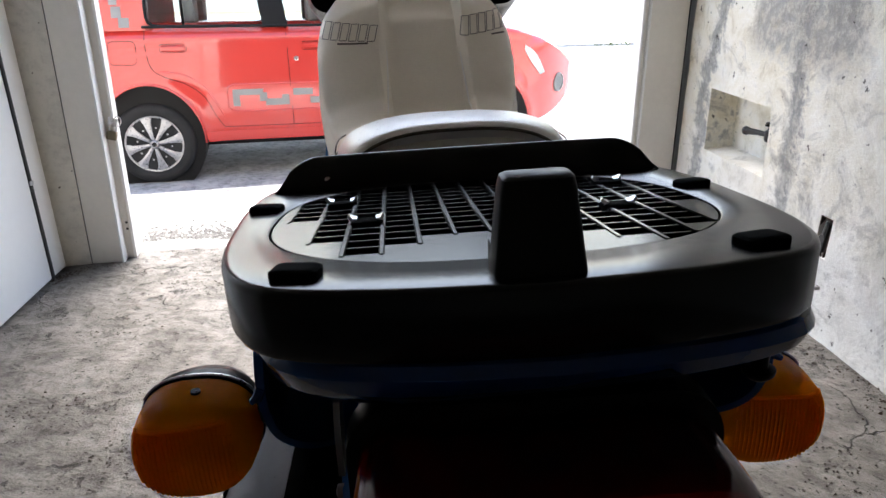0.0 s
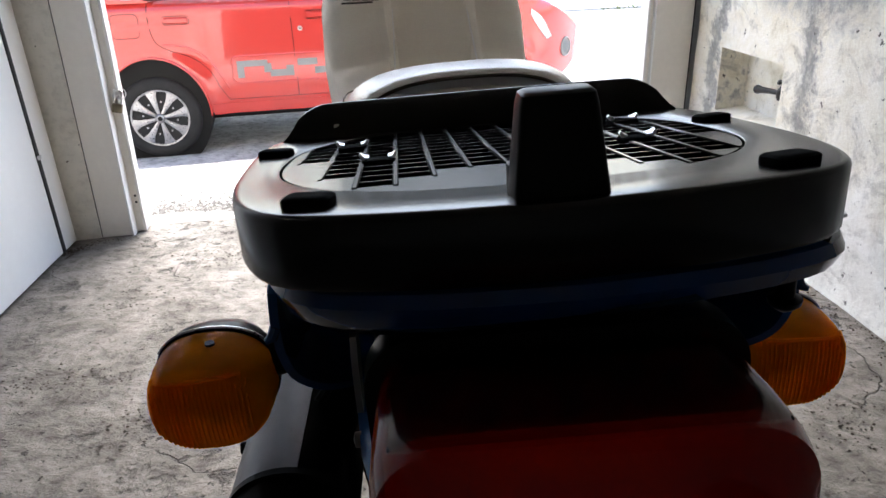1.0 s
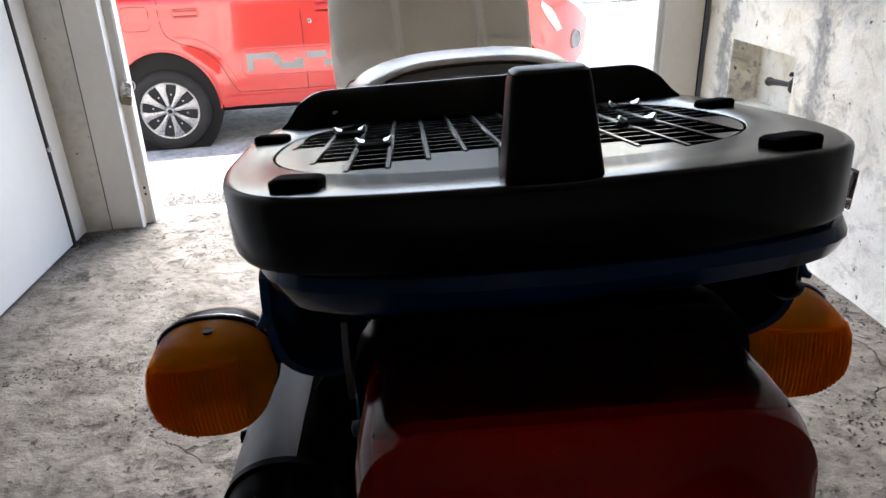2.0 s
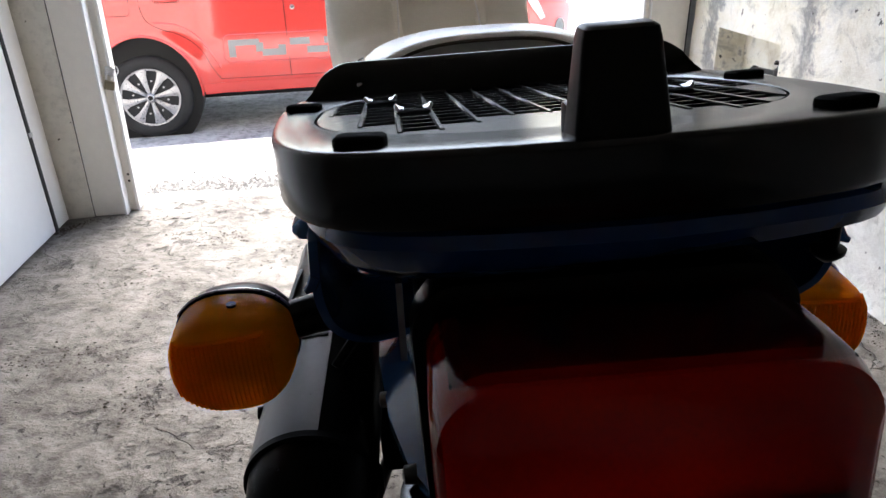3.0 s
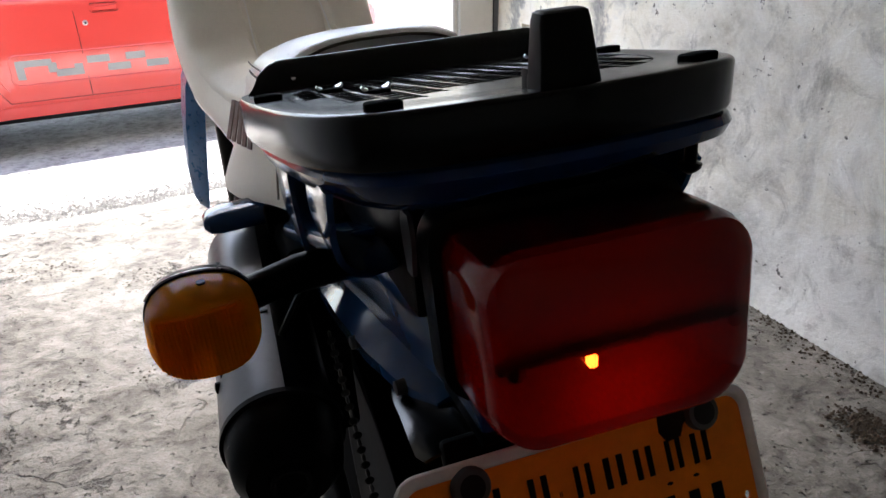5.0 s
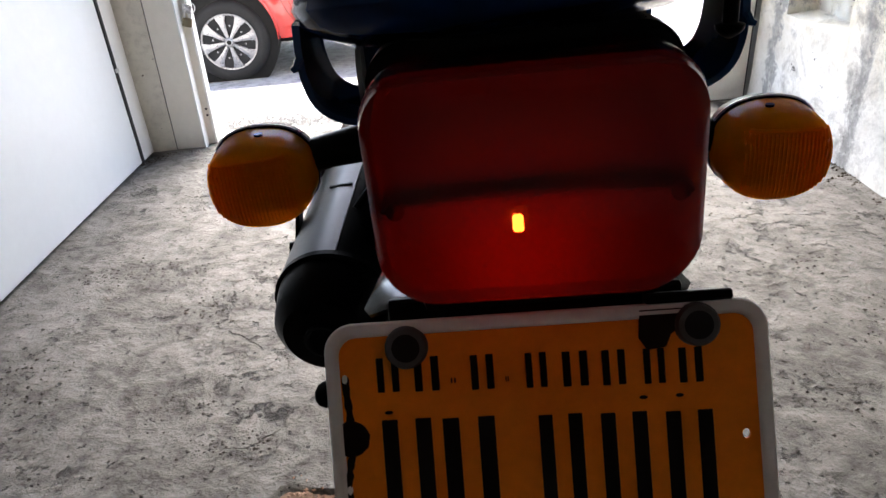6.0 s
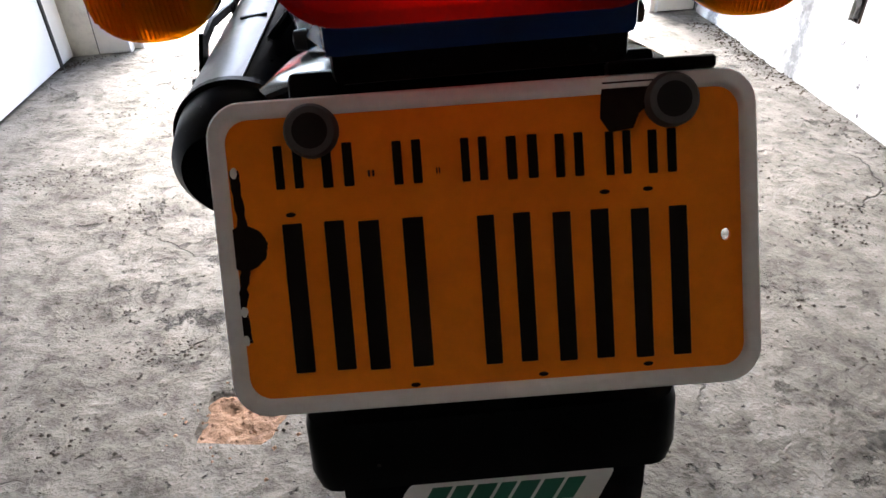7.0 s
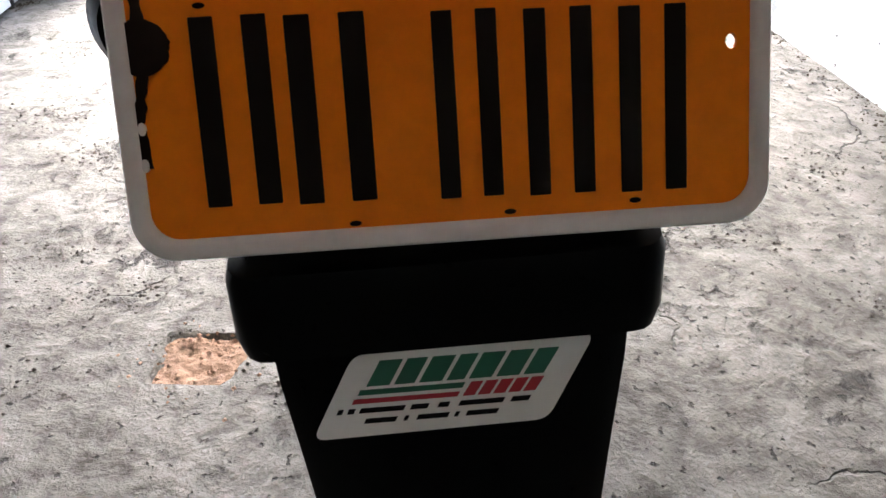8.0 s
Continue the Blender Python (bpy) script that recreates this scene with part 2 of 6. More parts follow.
M_GLOSS = surface("black_gloss_plastic", (0.0030, 0.0030, 0.0032), 0.18, 0, 0.2, 14, 90, 0.02, 0.0002, 0.0, 0.38)
M_RUBBER = surface("black_rubber", (0.0022, 0.0022, 0.0022), 0.85, 0, 0.3, 10, 120, 0.1, 0.0006, 0.0, 0.02)
M_BLUE = surface("dark_blue_paint", (0.003, 0.022, 0.080), 0.14, 0, 0.2, 6, 90, 0.02, 0.0003, 0.05, 0.22, 0.03)
M_BLUE_GLOSS = surface("glossy_dark_blue_paint", (0.010, 0.046, 0.130), 0.13, 0, 0.25, 6, 90, 0.03, 0.0003, 0.10, 0.32, 0.04)
# the bike's blue, lightened to hold the sky's light on the shroud
M_SHROUD = surface("sky_lit_blue_plastic", (0.012, 0.105, 0.260), 0.30, 0, 0.35, 10, 90, 0.05, 0.0005)
M_TAP = surface("blackened_tap_metal", (0.018, 0.016, 0.015), 0.5, 0.3, 0.4, 40, 200, 0.2, 0.0008)
M_SEAT = surface("cream_vinyl", (0.92, 0.87, 0.765), 0.55, 0, 0.05, 5, 220, 0.10, 0.0006, 0.0, 0.3)
M_SEATW = surface("white_vinyl", (0.94, 0.925, 0.90), 0.32, 0, 0.04, 5, 220, 0.08, 0.0005)
M_STITCH = surface("dark_stitching", (0.10, 0.08, 0.06), 0.8)
M_PRINT = surface("faded_dark_print", (0.12, 0.10, 0.085), 0.6)
M_PRINT_RED = surface("faded_brown_print", (0.20, 0.115, 0.095), 0.6)
M_YELLOW = surface("yellow_plate_paint", (0.88, 0.222, 0.0003), 0.45, 0, 0.16, 9, 120, 0.06, 0.0005, 0.0, 0.2)
M_PLATE_RIM = surface("worn_white_plate_rim", (0.70, 0.68, 0.645), 0.5, 0, 0.12, 30, 160, 0.1, 0.0005)
M_INK = surface("black_plate_ink", (0.006, 0.005, 0.005), 0.55, 0, 0.2, 20, 120, 0.05, 0.0004, 0.0, 0.1)
M_GRIME = surface("black_rust_stain", (0.014, 0.010, 0.008), 0.8, 0, 0.5, 60, 220, 0.2, 0.0006, 0.0, 0.1)
M_RUST = surface("rusty_black_metal", (0.05, 0.03, 0.022), 0.75, 0.2, 0.5, 40, 220, 0.4, 0.001)
M_BOLT = surface("dull_zinc_bolt", (0.07, 0.069, 0.068), 0.55, 0.5, 0.25, 60, 250, 0.2, 0.0006)
M_MUFFLER = surface("grey_muffler_metal", (0.10, 0.10, 0.106), 0.34, 0.7, 0.15, 9, 120, 0.1, 0.0006)
M_REDLENS = lens_mat("red_lens", (0.021, 0.0006, 0.0005), (0.80, 0.045, 0.015), 0.28, 0.30, 0.13, (0.95, 0.31, 0.12), 0.28)
M_AMBER = lens_mat("amber_lens", (1.0, 0.34, 0.005), (1.0, 0.52, 0.012), 0.66, 0.95, 0.14, (1.0, 0.48, 0.025), 0.22, 0.55)
M_REFLECT = surface("silver_reflector", (0.30, 0.30, 0.30), 0.45, 0.3)
M_BULB = glow("tail_bulb", (1.0, 0.54, 0.34), 170.0)
M_CAR = surface("red_car_paint", (0.50, 0.047, 0.039), 0.14, 0, 0.02, 3, 30, 0.0, 0.0004, 1.0)
M_DECAL = surface("grey_decal", (0.22, 0.22, 0.22), 0.45)
M_TYRE = surface("tyre_rubber", (0.024, 0.024, 0.025), 0.8, 0, 0.3, 8, 90, 0.3, 0.002, 0.0, 0.15)
M_CAP = surface("silver_wheel_cap", (0.34, 0.34, 0.35), 0.3, 0.7, 0.08, 12, 80)
M_DARK = surface("dark_trim", (0.006, 0.006, 0.0063), 0.6, 0, 0.2, 6, 60, 0.05, 0.0005, 0.0, 0.2)
M_GLASS = glass_mat("car_glass", (0.75, 0.80, 0.78))
M_LAMP = glass_mat("lamp_glass", (0.85, 0.93, 0.95), 0.05)
M_CABIN = surface("grey_cabin_cloth", (0.24, 0.24, 0.245), 0.9)
M_PAPER = surface("white_sticker_film", (0.78, 0.77, 0.74), 0.4, 0, 0.04)
M_GREEN = surface("green_sticker_ink", (0.01, 0.12, 0.07), 0.5)
M_REDINK = surface("red_sticker_ink", (0.42, 0.02, 0.035), 0.5)
M_BRICK = surface("broken_red_fill", (0.34, 0.21, 0.145), 0.95, 0, 0.35, 20, 120, 0.8, 0.006)
M_SOIL = surface("dark_soil", (0.045, 0.030, 0.018), 0.95, 0, 0.5, 40, 200, 0.3, 0.002)
M_CHIP = surface("loose_concrete_chips", (0.085, 0.074, 0.062), 0.95, 0, 0.5, 40, 200, 0.3, 0.002)
M_STONE = surface("loose_grit", (0.26, 0.25, 0.235), 0.95, 0, 0.5, 30, 200, 0.3, 0.002)
M_GRASS = surface("kerb_weed", (0.16, 0.19, 0.06), 0.8, 0, 0.4, 10, 80)
M_CHAIN = surface("dark_chain_steel", (0.022, 0.021, 0.020), 0.5, 0.6, 0.4, 60, 240)


# ---- mesh helpers ----
def finish(name, bm, material, parent=None, label="", smooth=True, m=None):
    bmesh.ops.recalc_face_normals(bm, faces=bm.faces)
    me = bpy.data.meshes.new(name)
    bm.to_mesh(me)
    bm.free()
    me.materials.append(material)
    if smooth:
        me.shade_smooth()
        me.set_sharp_from_angle(angle=radians(38))
    ob = new(name, me)
    if parent is not None:
        ob.parent = parent
    if m is not None:
        ob.matrix_basis = m
    if label:
        ob["label"] = label
    return ob


def part(name, bm, material, parent, label="", smooth=True):
    return finish(name, bm, material, parent, label, smooth)


def thing(name, m, label, category, group="", kind=""):
    e = new(name)
    e.empty_display_size = 0.1
    e.matrix_basis = m
    return tagged(e, label, category, group, kind)


def box(x0, x1, y0, y1, z0, z1, bevel=0.0, seg=2):
    bm = bmesh.new()
    bmesh.ops.create_cube(bm, size=1.0)
    bmesh.ops.scale(bm, verts=bm.verts, vec=(x1 - x0, y1 - y0, z1 - z0))
    bmesh.ops.translate(bm, verts=bm.verts, vec=((x0 + x1) / 2, (y0 + y1) / 2, (z0 + z1) / 2))
    if bevel:
        bmesh.ops.bevel(bm, geom=list(bm.edges), offset=bevel, segments=seg, affect="EDGES", profile=0.5)
    return bm


def prism(pts, z0, z1, bevel=0.0, seg=2):
    bm = bmesh.new()
    lo = [bm.verts.new((x, y, z0)) for x, y in pts]
    hi = [bm.verts.new((x, y, z1)) for x, y in pts]
    n = len(pts)
    bm.faces.new(lo[::-1])
    bm.faces.new(hi)
    for i in range(n):
        bm.faces.new((lo[i], lo[(i + 1) % n], hi[(i + 1) % n], hi[i]))
    if bevel:
        bmesh.ops.bevel(bm, geom=[e for e in bm.edges if abs(e.verts[0].co.z - e.verts[1].co.z) < 1e-6], offset=bevel, segments=seg, affect="EDGES", profile=0.5)
    return bm


def loft(rings, cap=True, closed=True):
    """Skin through rings of equal length."""
    bm = bmesh.new()
    vs = [[bm.verts.new(p) for p in r] for r in rings]
    n = len(rings[0])
    for a, b in zip(vs, vs[1:]):
        for i in range(n if closed else n - 1):
            j = (i + 1) % n
            bm.faces.new((a[i], a[j], b[j], b[i]))
    if cap and closed:
        bm.faces.new(vs[0][::-1])
        bm.faces.new(vs[-1])
    return bm


def tube(path, radius, seg=10, cap=True):
    """A round bar along a path; radius is one number or one per point."""
    path = [Vector(p) for p in path]
    rad = radius if isinstance(radius, (list, tuple)) else [radius] * len(path)
    rings = []
    up = Vector((0.13, 0.21, 0.97))
    for i, p in enumerate(path):
        d = (path[min(i + 1, len(path) - 1)] - path[max(i - 1, 0)]).normalized()
        a = d.cross(up).normalized()
        b = d.cross(a).normalized()
        rings.append([p + rad[i] * (math.cos(k * math.tau / seg) * a + math.sin(k * math.tau / seg) * b) for k in range(seg)])
    return loft(rings, cap)


def lathe(profile, seg=32, axis="z"):
    """Turn (radius, height) pairs round an axis."""
    bm = bmesh.new()
    rings = []
    for r, h in profile:
        ring = []
        for k in range(seg):
            c, s = math.cos(k * math.tau / seg) * r, math.sin(k * math.tau / seg) * r
            ring.append(bm.verts.new({"z": (c, s, h), "y": (c, h, s), "x": (h, c, s)}[axis]))
        rings.append(ring)
    for a, b in zip(rings, rings[1:]):
        for i in range(seg):
            bm.faces.new((a[i], a[(i + 1) % seg], b[(i + 1) % seg], b[i]))
    if profile[0][0] > 1e-5:
        bm.faces.new(rings[0][::-1])
    if profile[-1][0] > 1e-5:
        bm.faces.new(rings[-1])
    bmesh.ops.remove_doubles(bm, verts=bm.verts, dist=1e-6)
    return bm


def spline(pts, n):
    """n points on a smooth curve through pts."""
    p = [Vector(q) for q in pts]
    p = [2 * p[0] - p[1]] + p + [2 * p[-1] - p[-2]]
    out = []
    for k in range(n):
        t = k / (n - 1) * (len(p) - 3)
        i = min(int(t), len(p) - 4)
        u = t - i
        a, b, c, d = p[i:i + 4]
        out.append(0.5 * ((2 * b) + (c - a) * u + (2 * a - 5 * b + 4 * c - d) * u * u + (3 * b - a - 3 * c + d) * u ** 3))
    return out


def rounded(hx, hy, r, seg=6, cx=0.0, cy=0.0):
    """Outline of a rounded rectangle."""
    out = []
    for sx, sy, a0 in ((1, 1, 0), (-1, 1, 90), (-1, -1, 180), (1, -1, 270)):
        for k in range(seg + 1):
            a = radians(a0 + 90 * k / seg)
            out.append((cx + sx * (hx - r) + r * math.cos(a), cy + sy * (hy - r) + r * math.sin(a)))
    return out


def join(bms):
    """Several loose bmeshes as one."""
    out = bmesh.new()
    for b in bms:
        me = bpy.data.meshes.new("tmp")
        b.to_mesh(me)
        b.free()
        out.from_mesh(me)
        bpy.data.meshes.remove(me)
    return out


def moved(bm, m):
    bmesh.ops.transform(bm, matrix=m, verts=bm.verts)
    return bm


def ease(v, a, b):
    f = max(0.0, min(1.0, (v - a) / (b - a)))
    return f * f * (3 - 2 * f)


def plain(name, bm, material, kind="structure", label="", category="", smooth=False):
    return tagged(finish(name, bm, material, None, "", smooth), label, category, "", kind)


# ---- the garage and the street ----
def hole_edge(x, y):
    """Below 1 inside the ragged hole where the screed is broken."""
    return max(abs(x + 0.264) / 0.058, abs(y - 0.664) / 0.049) + 0.22 * noise.noise(Vector((x * 26, y * 26, 7))) + 0.10 * noise.noise(Vector((x * 80, y * 80, 2)))


def floor_sheet():
    """Garage slab: a fine grid with slight waves, and a hollow where the screed is broken."""
    bm = bmesh.new()
    nx, ny = 230, 340
    x0, x1, y0, y1 = -1.62, 2.00, -2.55, 2.74
    grid = []
    for j in range(ny + 1):
        row = []
        for i in range(nx + 1):
            x = x0 + (x1 - x0) * i / nx
            y = y0 + (y1 - y0) * j / ny + 0.204 * x * max(0, (j / ny - 0.8) / 0.2)
            z = 0.006 * noise.noise(Vector((x * 1.3, y * 1.3, 0))) + 0.003 * noise.noise(Vector((x * 7, y * 7, 3)))
            d = hole_edge(x, y)
            z -= 0.020 * max(0, min(1, (1.06 - d) * 6))
            if (x - 1.158) ** 2 + (y - 0.693) ** 2 < 0.0022:
                z -= 0.05
            row.append(bm.verts.new((x, y, z)))
        grid.append(row)
    for a, b in zip(grid, grid[1:]):
        for i in range(nx):
            bm.faces.new((a[i], a[i + 1], b[i + 1], b[i]))
    return bm


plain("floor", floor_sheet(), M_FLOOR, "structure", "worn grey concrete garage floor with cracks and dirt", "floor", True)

GA = radians(11.8)
EX, EY = Vector((math.cos(GA), math.sin(GA))), Vector((-math.sin(GA), math.cos(GA)))


def gate(a, b):
    """Plan point a metres along the gate line from its inner jamb and b metres out to the street."""
    p = Vector((-1.14, 2.44)) + EX * a + EY * b
    return (p.x, p.y)


KA = radians(16.0)
KX, KY = Vector((math.cos(KA), math.sin(KA))), Vector((-math.sin(KA), math.cos(KA)))


def kerb(a, b):
    p = Vector((-1.877, 4.059)) + KX * a + KY * b
    return (p.x, p.y)


def ramp_sheet(a0, a1, b_in, b_out, z_in, z_out, na, nb, rough, seed):
    """Sloping paving between two lines that run along the gate."""
    bm = bmesh.new()
    rows = []
    for j in range(nb + 1):
        f = j / nb
        row = []
        for i in range(na + 1):
            a = a0 + (a1 - a0) * i / na
            p = Vector(gate(a, b_in)) if b_out is None else Vector(gate(a, b_in)).lerp(Vector(gate(a, b_out)), f)
            if b_out is None:
                k = Vector(kerb(a - 1.0, -0.12))
                p = p.lerp(k, f)
            z = z_in + (z_out - z_in) * f
            z += rough * noise.noise(Vector((p.x * 6 + seed, p.y * 6, 0))) + rough * 0.7 * noise.noise(Vector((p.x * 21, p.y * 21, seed)))
            row.append(bm.verts.new((p.x, p.y, z)))
        rows.append(row)
    for a, b in zip(rows, rows[1:]):
        for i in range(na):
            bm.faces.new((a[i], a[i + 1], b[i + 1], b[i]))
    return bm


plain("pavement", ramp_sheet(-9, 14, 0.05, None, -0.006, -0.25, 230, 40, 0.010, 4), M_PAVE, "structure", "sloping uneven concrete pavement outside the gate", "pavement", True)
plain("kerbstone", prism([kerb(-10, -0.13), kerb(16, -0.13), kerb(16, 0.0), kerb(-10, 0.0)], -0.55, -0.247, 0.012), M_PAVE, "structure", "worn concrete kerb beside the road", "kerb")
gb = bmesh.new()
bmesh.ops.create_grid(gb, x_segments=24, y_segments=24, size=600)
bmesh.ops.translate(gb, verts=gb.verts, vec=(0, 0, -0.388))
plain("ground", gb, M_ROAD, "structure", "grey asphalt street", "road")
# far pavement beyond the street
plain("pavement_far", prism([kerb(-30, 8.6), kerb(60, 8.6), kerb(60, 14), kerb(-30, 14)], -0.5, -0.345, 0.02), M_PAVE, "structure", "pale pavement on the far side of the street", "pavement")


def wall_skin():
    """Right-hand wall: rough render with a niche sunk in it."""
    p0, p1 = Vector((0.975, 2.86)), Vector((1.86, -2.5))
    d = (p1 - p0).normalized()
    n = Vector((-d.y, d.x))
    if n.x < 0:
        n = -n
    length = (p1 - p0).length
    holes = ((0.195, 0.600, 0.378, 0.607, 0.105), (0.924, 0.979, 0.236, 0.357, 0.045))
    cut_s = [v for h in holes for v in h[:2]]
    cut_z = [v for h in holes for v in h[2:4]]
    ss = sorted(set([round(k * 0.035, 4) for k in range(int(length / 0.035) + 1)] + cut_s + [length]))
    ss = [s for s in ss if s in cut_s or all(abs(s - c) > 0.012 for c in cut_s)]
    zs = sorted(set([round(k * 0.04, 4) for k in range(66)] + cut_z))
    zs = [z for z in zs if z in cut_z or all(abs(z - c) > 0.010 for c in cut_z)]
    bm = bmesh.new()

    def at(s, z, off=0.0):
        q = p0 + d * s
        w = 0.013 * noise.noise(Vector((s * 1.7, z * 1.7, 1))) + 0.005 * noise.noise(Vector((s * 7, z * 7, 5))) + 0.05 * math.exp(-z / 0.05) * 0.25
        q = q + n * (off - w)
        return (q.x, q.y, z)
    g = [[bm.verts.new(at(s, z)) for s in ss] for z in zs]
    for j in range(len(zs) - 1):
        for i in range(len(ss) - 1):
            if any(na <= ss[i] < nb and za <= zs[j] < zb for na, nb, za, zb, _ in holes):
                continue
            bm.faces.new((g[j][i], g[j][i + 1], g[j + 1][i + 1], g[j + 1][i]))
    for na, nb, za, zb, deep in holes:
        i0, i1, j0, j1 = ss.index(na), ss.index(nb), zs.index(za), zs.index(zb)
        back = {}
        for j in range(j0, j1 + 1):
            for i in range(i0, i1 + 1):
                f = (i - i0) / (i1 - i0)
                back[j, i] = bm.verts.new(at(ss[i] + 0.02 * (0.5 - f), zs[j] + (0.012 if j == j0 else 0), deep))
        for j in range(j0, j1):
            for i in range(i0, i1):
                bm.faces.new((back[j, i], back[j, i + 1], back[j + 1, i + 1], back[j + 1, i]))
        for i in range(i0, i1):
            bm.faces.new((g[j0][i], g[j0][i + 1], back[j0, i + 1], back[j0, i]))
            bm.faces.new((g[j1][i], g[j1][i + 1], back[j1, i + 1], back[j1, i]))
        for j in range(j0, j1):
            bm.faces.new((g[j][i0], g[j + 1][i0], back[j + 1, i0], back[j, i0]))
            bm.faces.new((g[j][i1], g[j + 1][i1], back[j + 1, i1], back[j, i1]))
    # thickness behind
    far = [bm.verts.new((*(p0 + d * s + n * 0.22), z)) for s, z in ((0, 0), (length, 0), (length, zs[-1]), (0, zs[-1]))]
    bm.faces.new(far)
    return bm


plain("wall_east", wall_skin(), M_WALL, "structure", "old limewashed wall with bare cement patches and a niche", "wall", True)

# left side: wall behind the open leaf, return beside the gate, jamb boards
# side and back walls, ceiling, lintel, street fronts: unseen, added to close the garage
plain("wall_west", prism([(-1.64, -2.5), (-1.46, -2.5), (-1.46, 2.40), (-1.64, 2.40)], -0.02, 2.6), M_INNER, "structure", "plain unseen garage side wall, tone set for bounced light", "wall")
plain("wall_south", prism([(-1.64, -2.62), (2.1, -2.62), (2.1, -2.45), (-1.64, -2.45)], -0.02, 2.6), M_INNER, "structure", "plain unseen garage back wall, tone set for bounced light", "wall")
plain("ceiling", prism([(-1.75, -2.65), (2.15, -2.65), gate(2.35, 0.16), gate(-0.55, 0.16)], 2.58, 2.72), M_CEIL, "structure", "plain unseen garage ceiling, tone set for bounced light", "ceiling")
plain("lintel", prism([gate(-0.40, 0.0), gate(2.25, 0.0), gate(2.25, 0.18), gate(-0.40, 0.18)], 2.25, 2.60), M_PLAIN, "structure", "added rendered lintel over the gate, out of view", "lintel")
plain("wall_return", prism([(-1.46, 2.33), (-1.396, 2.344), gate(-0.153, -0.033), gate(-0.153, 0.2), (-1.50, 2.66), (-1.64, 2.40)], -0.01, 2.6, 0.002), M_DIRTY, "structure", "grimy cream rendered pier beside the gate", "wall")
plain("facade_left", prism([(-1.62, 2.42), gate(-0.16, 0.16), gate(-0.16, 0.24), gate(-9, 0.24), gate(-9, 0.05)], -0.1, 3.4), M_PLAIN, "structure", "added plain street front, out of view", "wall")
plain("facade_right", prism([gate(2.16, 0.03), gate(10, 0.03), gate(10, 0.24), gate(2.16, 0.24)], -0.25, 3.4), M_PLAIN, "structure", "added plain street front, out of view", "wall")


def jamb(name, a0, a1, side, b0=0.0, step=0.0, lip=0.032):
    """A boxed steel gate post with a folded stop along its open edge."""
    root = thing(name, pose(0, 0, 0), "cream painted folded steel gate post", "gate post", "", "structure")
    inner = a1 if side > 0 else a0
    lo, hi = (a0, a1 - lip) if side > 0 else (a0 + lip, a1)
    part("post_face", prism([gate(lo, b0 - step), gate(hi, b0 - step), gate(hi, b0 + 0.06), gate(lo, b0 + 0.06)], 0.004, 2.25, 0.003), M_JAMB, root)
    s = side
    part("stop_rib", prism([gate(inner - s * lip, b0 - step - 0.006), gate(inner - s * (lip - 0.006), b0 - step - 0.008), gate(inner - s * (lip - 0.010), b0 - step), gate(inner - s * (lip - 0.010), b0 + 0.05), gate(inner - s * lip, b0 + 0.05)][::s], 0.004, 2.25), M_LEAF, root, "bright rolled rib")
    part("stop_strip", prism([gate(inner - s * (lip - 0.010), b0 + 0.004), gate(inner - s * 0.010, b0 + 0.004), gate(inner - s * 0.010, b0 + 0.055), gate(inner - s * (lip - 0.010), b0 + 0.055)][::s], 0.004, 2.25, 0.002), M_JAMB, root)
    part("edge_bead", prism([gate(inner - s * 0.0075, b0 - 0.002), gate(inner, b0 + 0.001), gate(inner, b0 + 0.055), gate(inner - s * 0.0075, b0 + 0.055)][::s], 0.004, 2.25, 0.001), M_LEAF, root, "bright folded edge bead")
    for z in (0.12, 0.145, 1.1):
        part("rivet", moved(lathe([(0.0045, 0), (0.0045, 0.0015), (0.001, 0.003)], 10, "y"), Matrix.Translation((*gate(inner - s * 0.018, b0 + 0.004), z)) @ pose(0, 0, 0, 0, 0, 191.8)), M_DARK, root)
    return root


jamb("post_left", -0.149, 0.0, 1, 0.0, 0.034, 0.044)
plain("joint_left", prism([gate(-0.153, -0.030), gate(-0.149, -0.030), gate(-0.149, 0.05), gate(-0.153, 0.05)], 0.002, 2.25), M_SEAL, "structure", "dark open joint between post and pier", "joint")
jamb("post_right", 1.955, 2.143, -1, 0.0)
plain("joint_strip", prism([gate(2.143, 0.002), gate(2.149, 0.002), gate(2.160, 0.03), gate(2.160, 0.18), gate(2.143, 0.18)], 0.002, 2.25), M_SEAL, "structure", "dark open joint between post and wall", "joint")


def open_leaf():
    """The gate leaf that stands open along the side wall."""
    root = thing("gate_leaf", pose(-1.346, 2.225, 0, 0, -1.5, 5.7), "white painted metal gate leaf folded open", "gate")
    part("panel", box(-0.035, 0.0, -2.3, -0.006, 0.012, 2.2, 0.003), M_LEAF, root)
    part("edge_strip", box(-0.045, 0.001, 0.012, 0.112, 0.012, 2.2, 0.004), M_LEAF, root, "pale folded edge of the leaf")
    part("seal", box(-0.03, 0.004, -0.006, 0.012, 0.010, 2.2, 0.002), M_SEAL, root, "black rubber seal")
    for z in (0.35, 1.25):
        part("clip", box(0.002, 0.009, -0.006, 0.010, z, z + 0.014, 0.001), M_STEEL, root)


open_leaf()


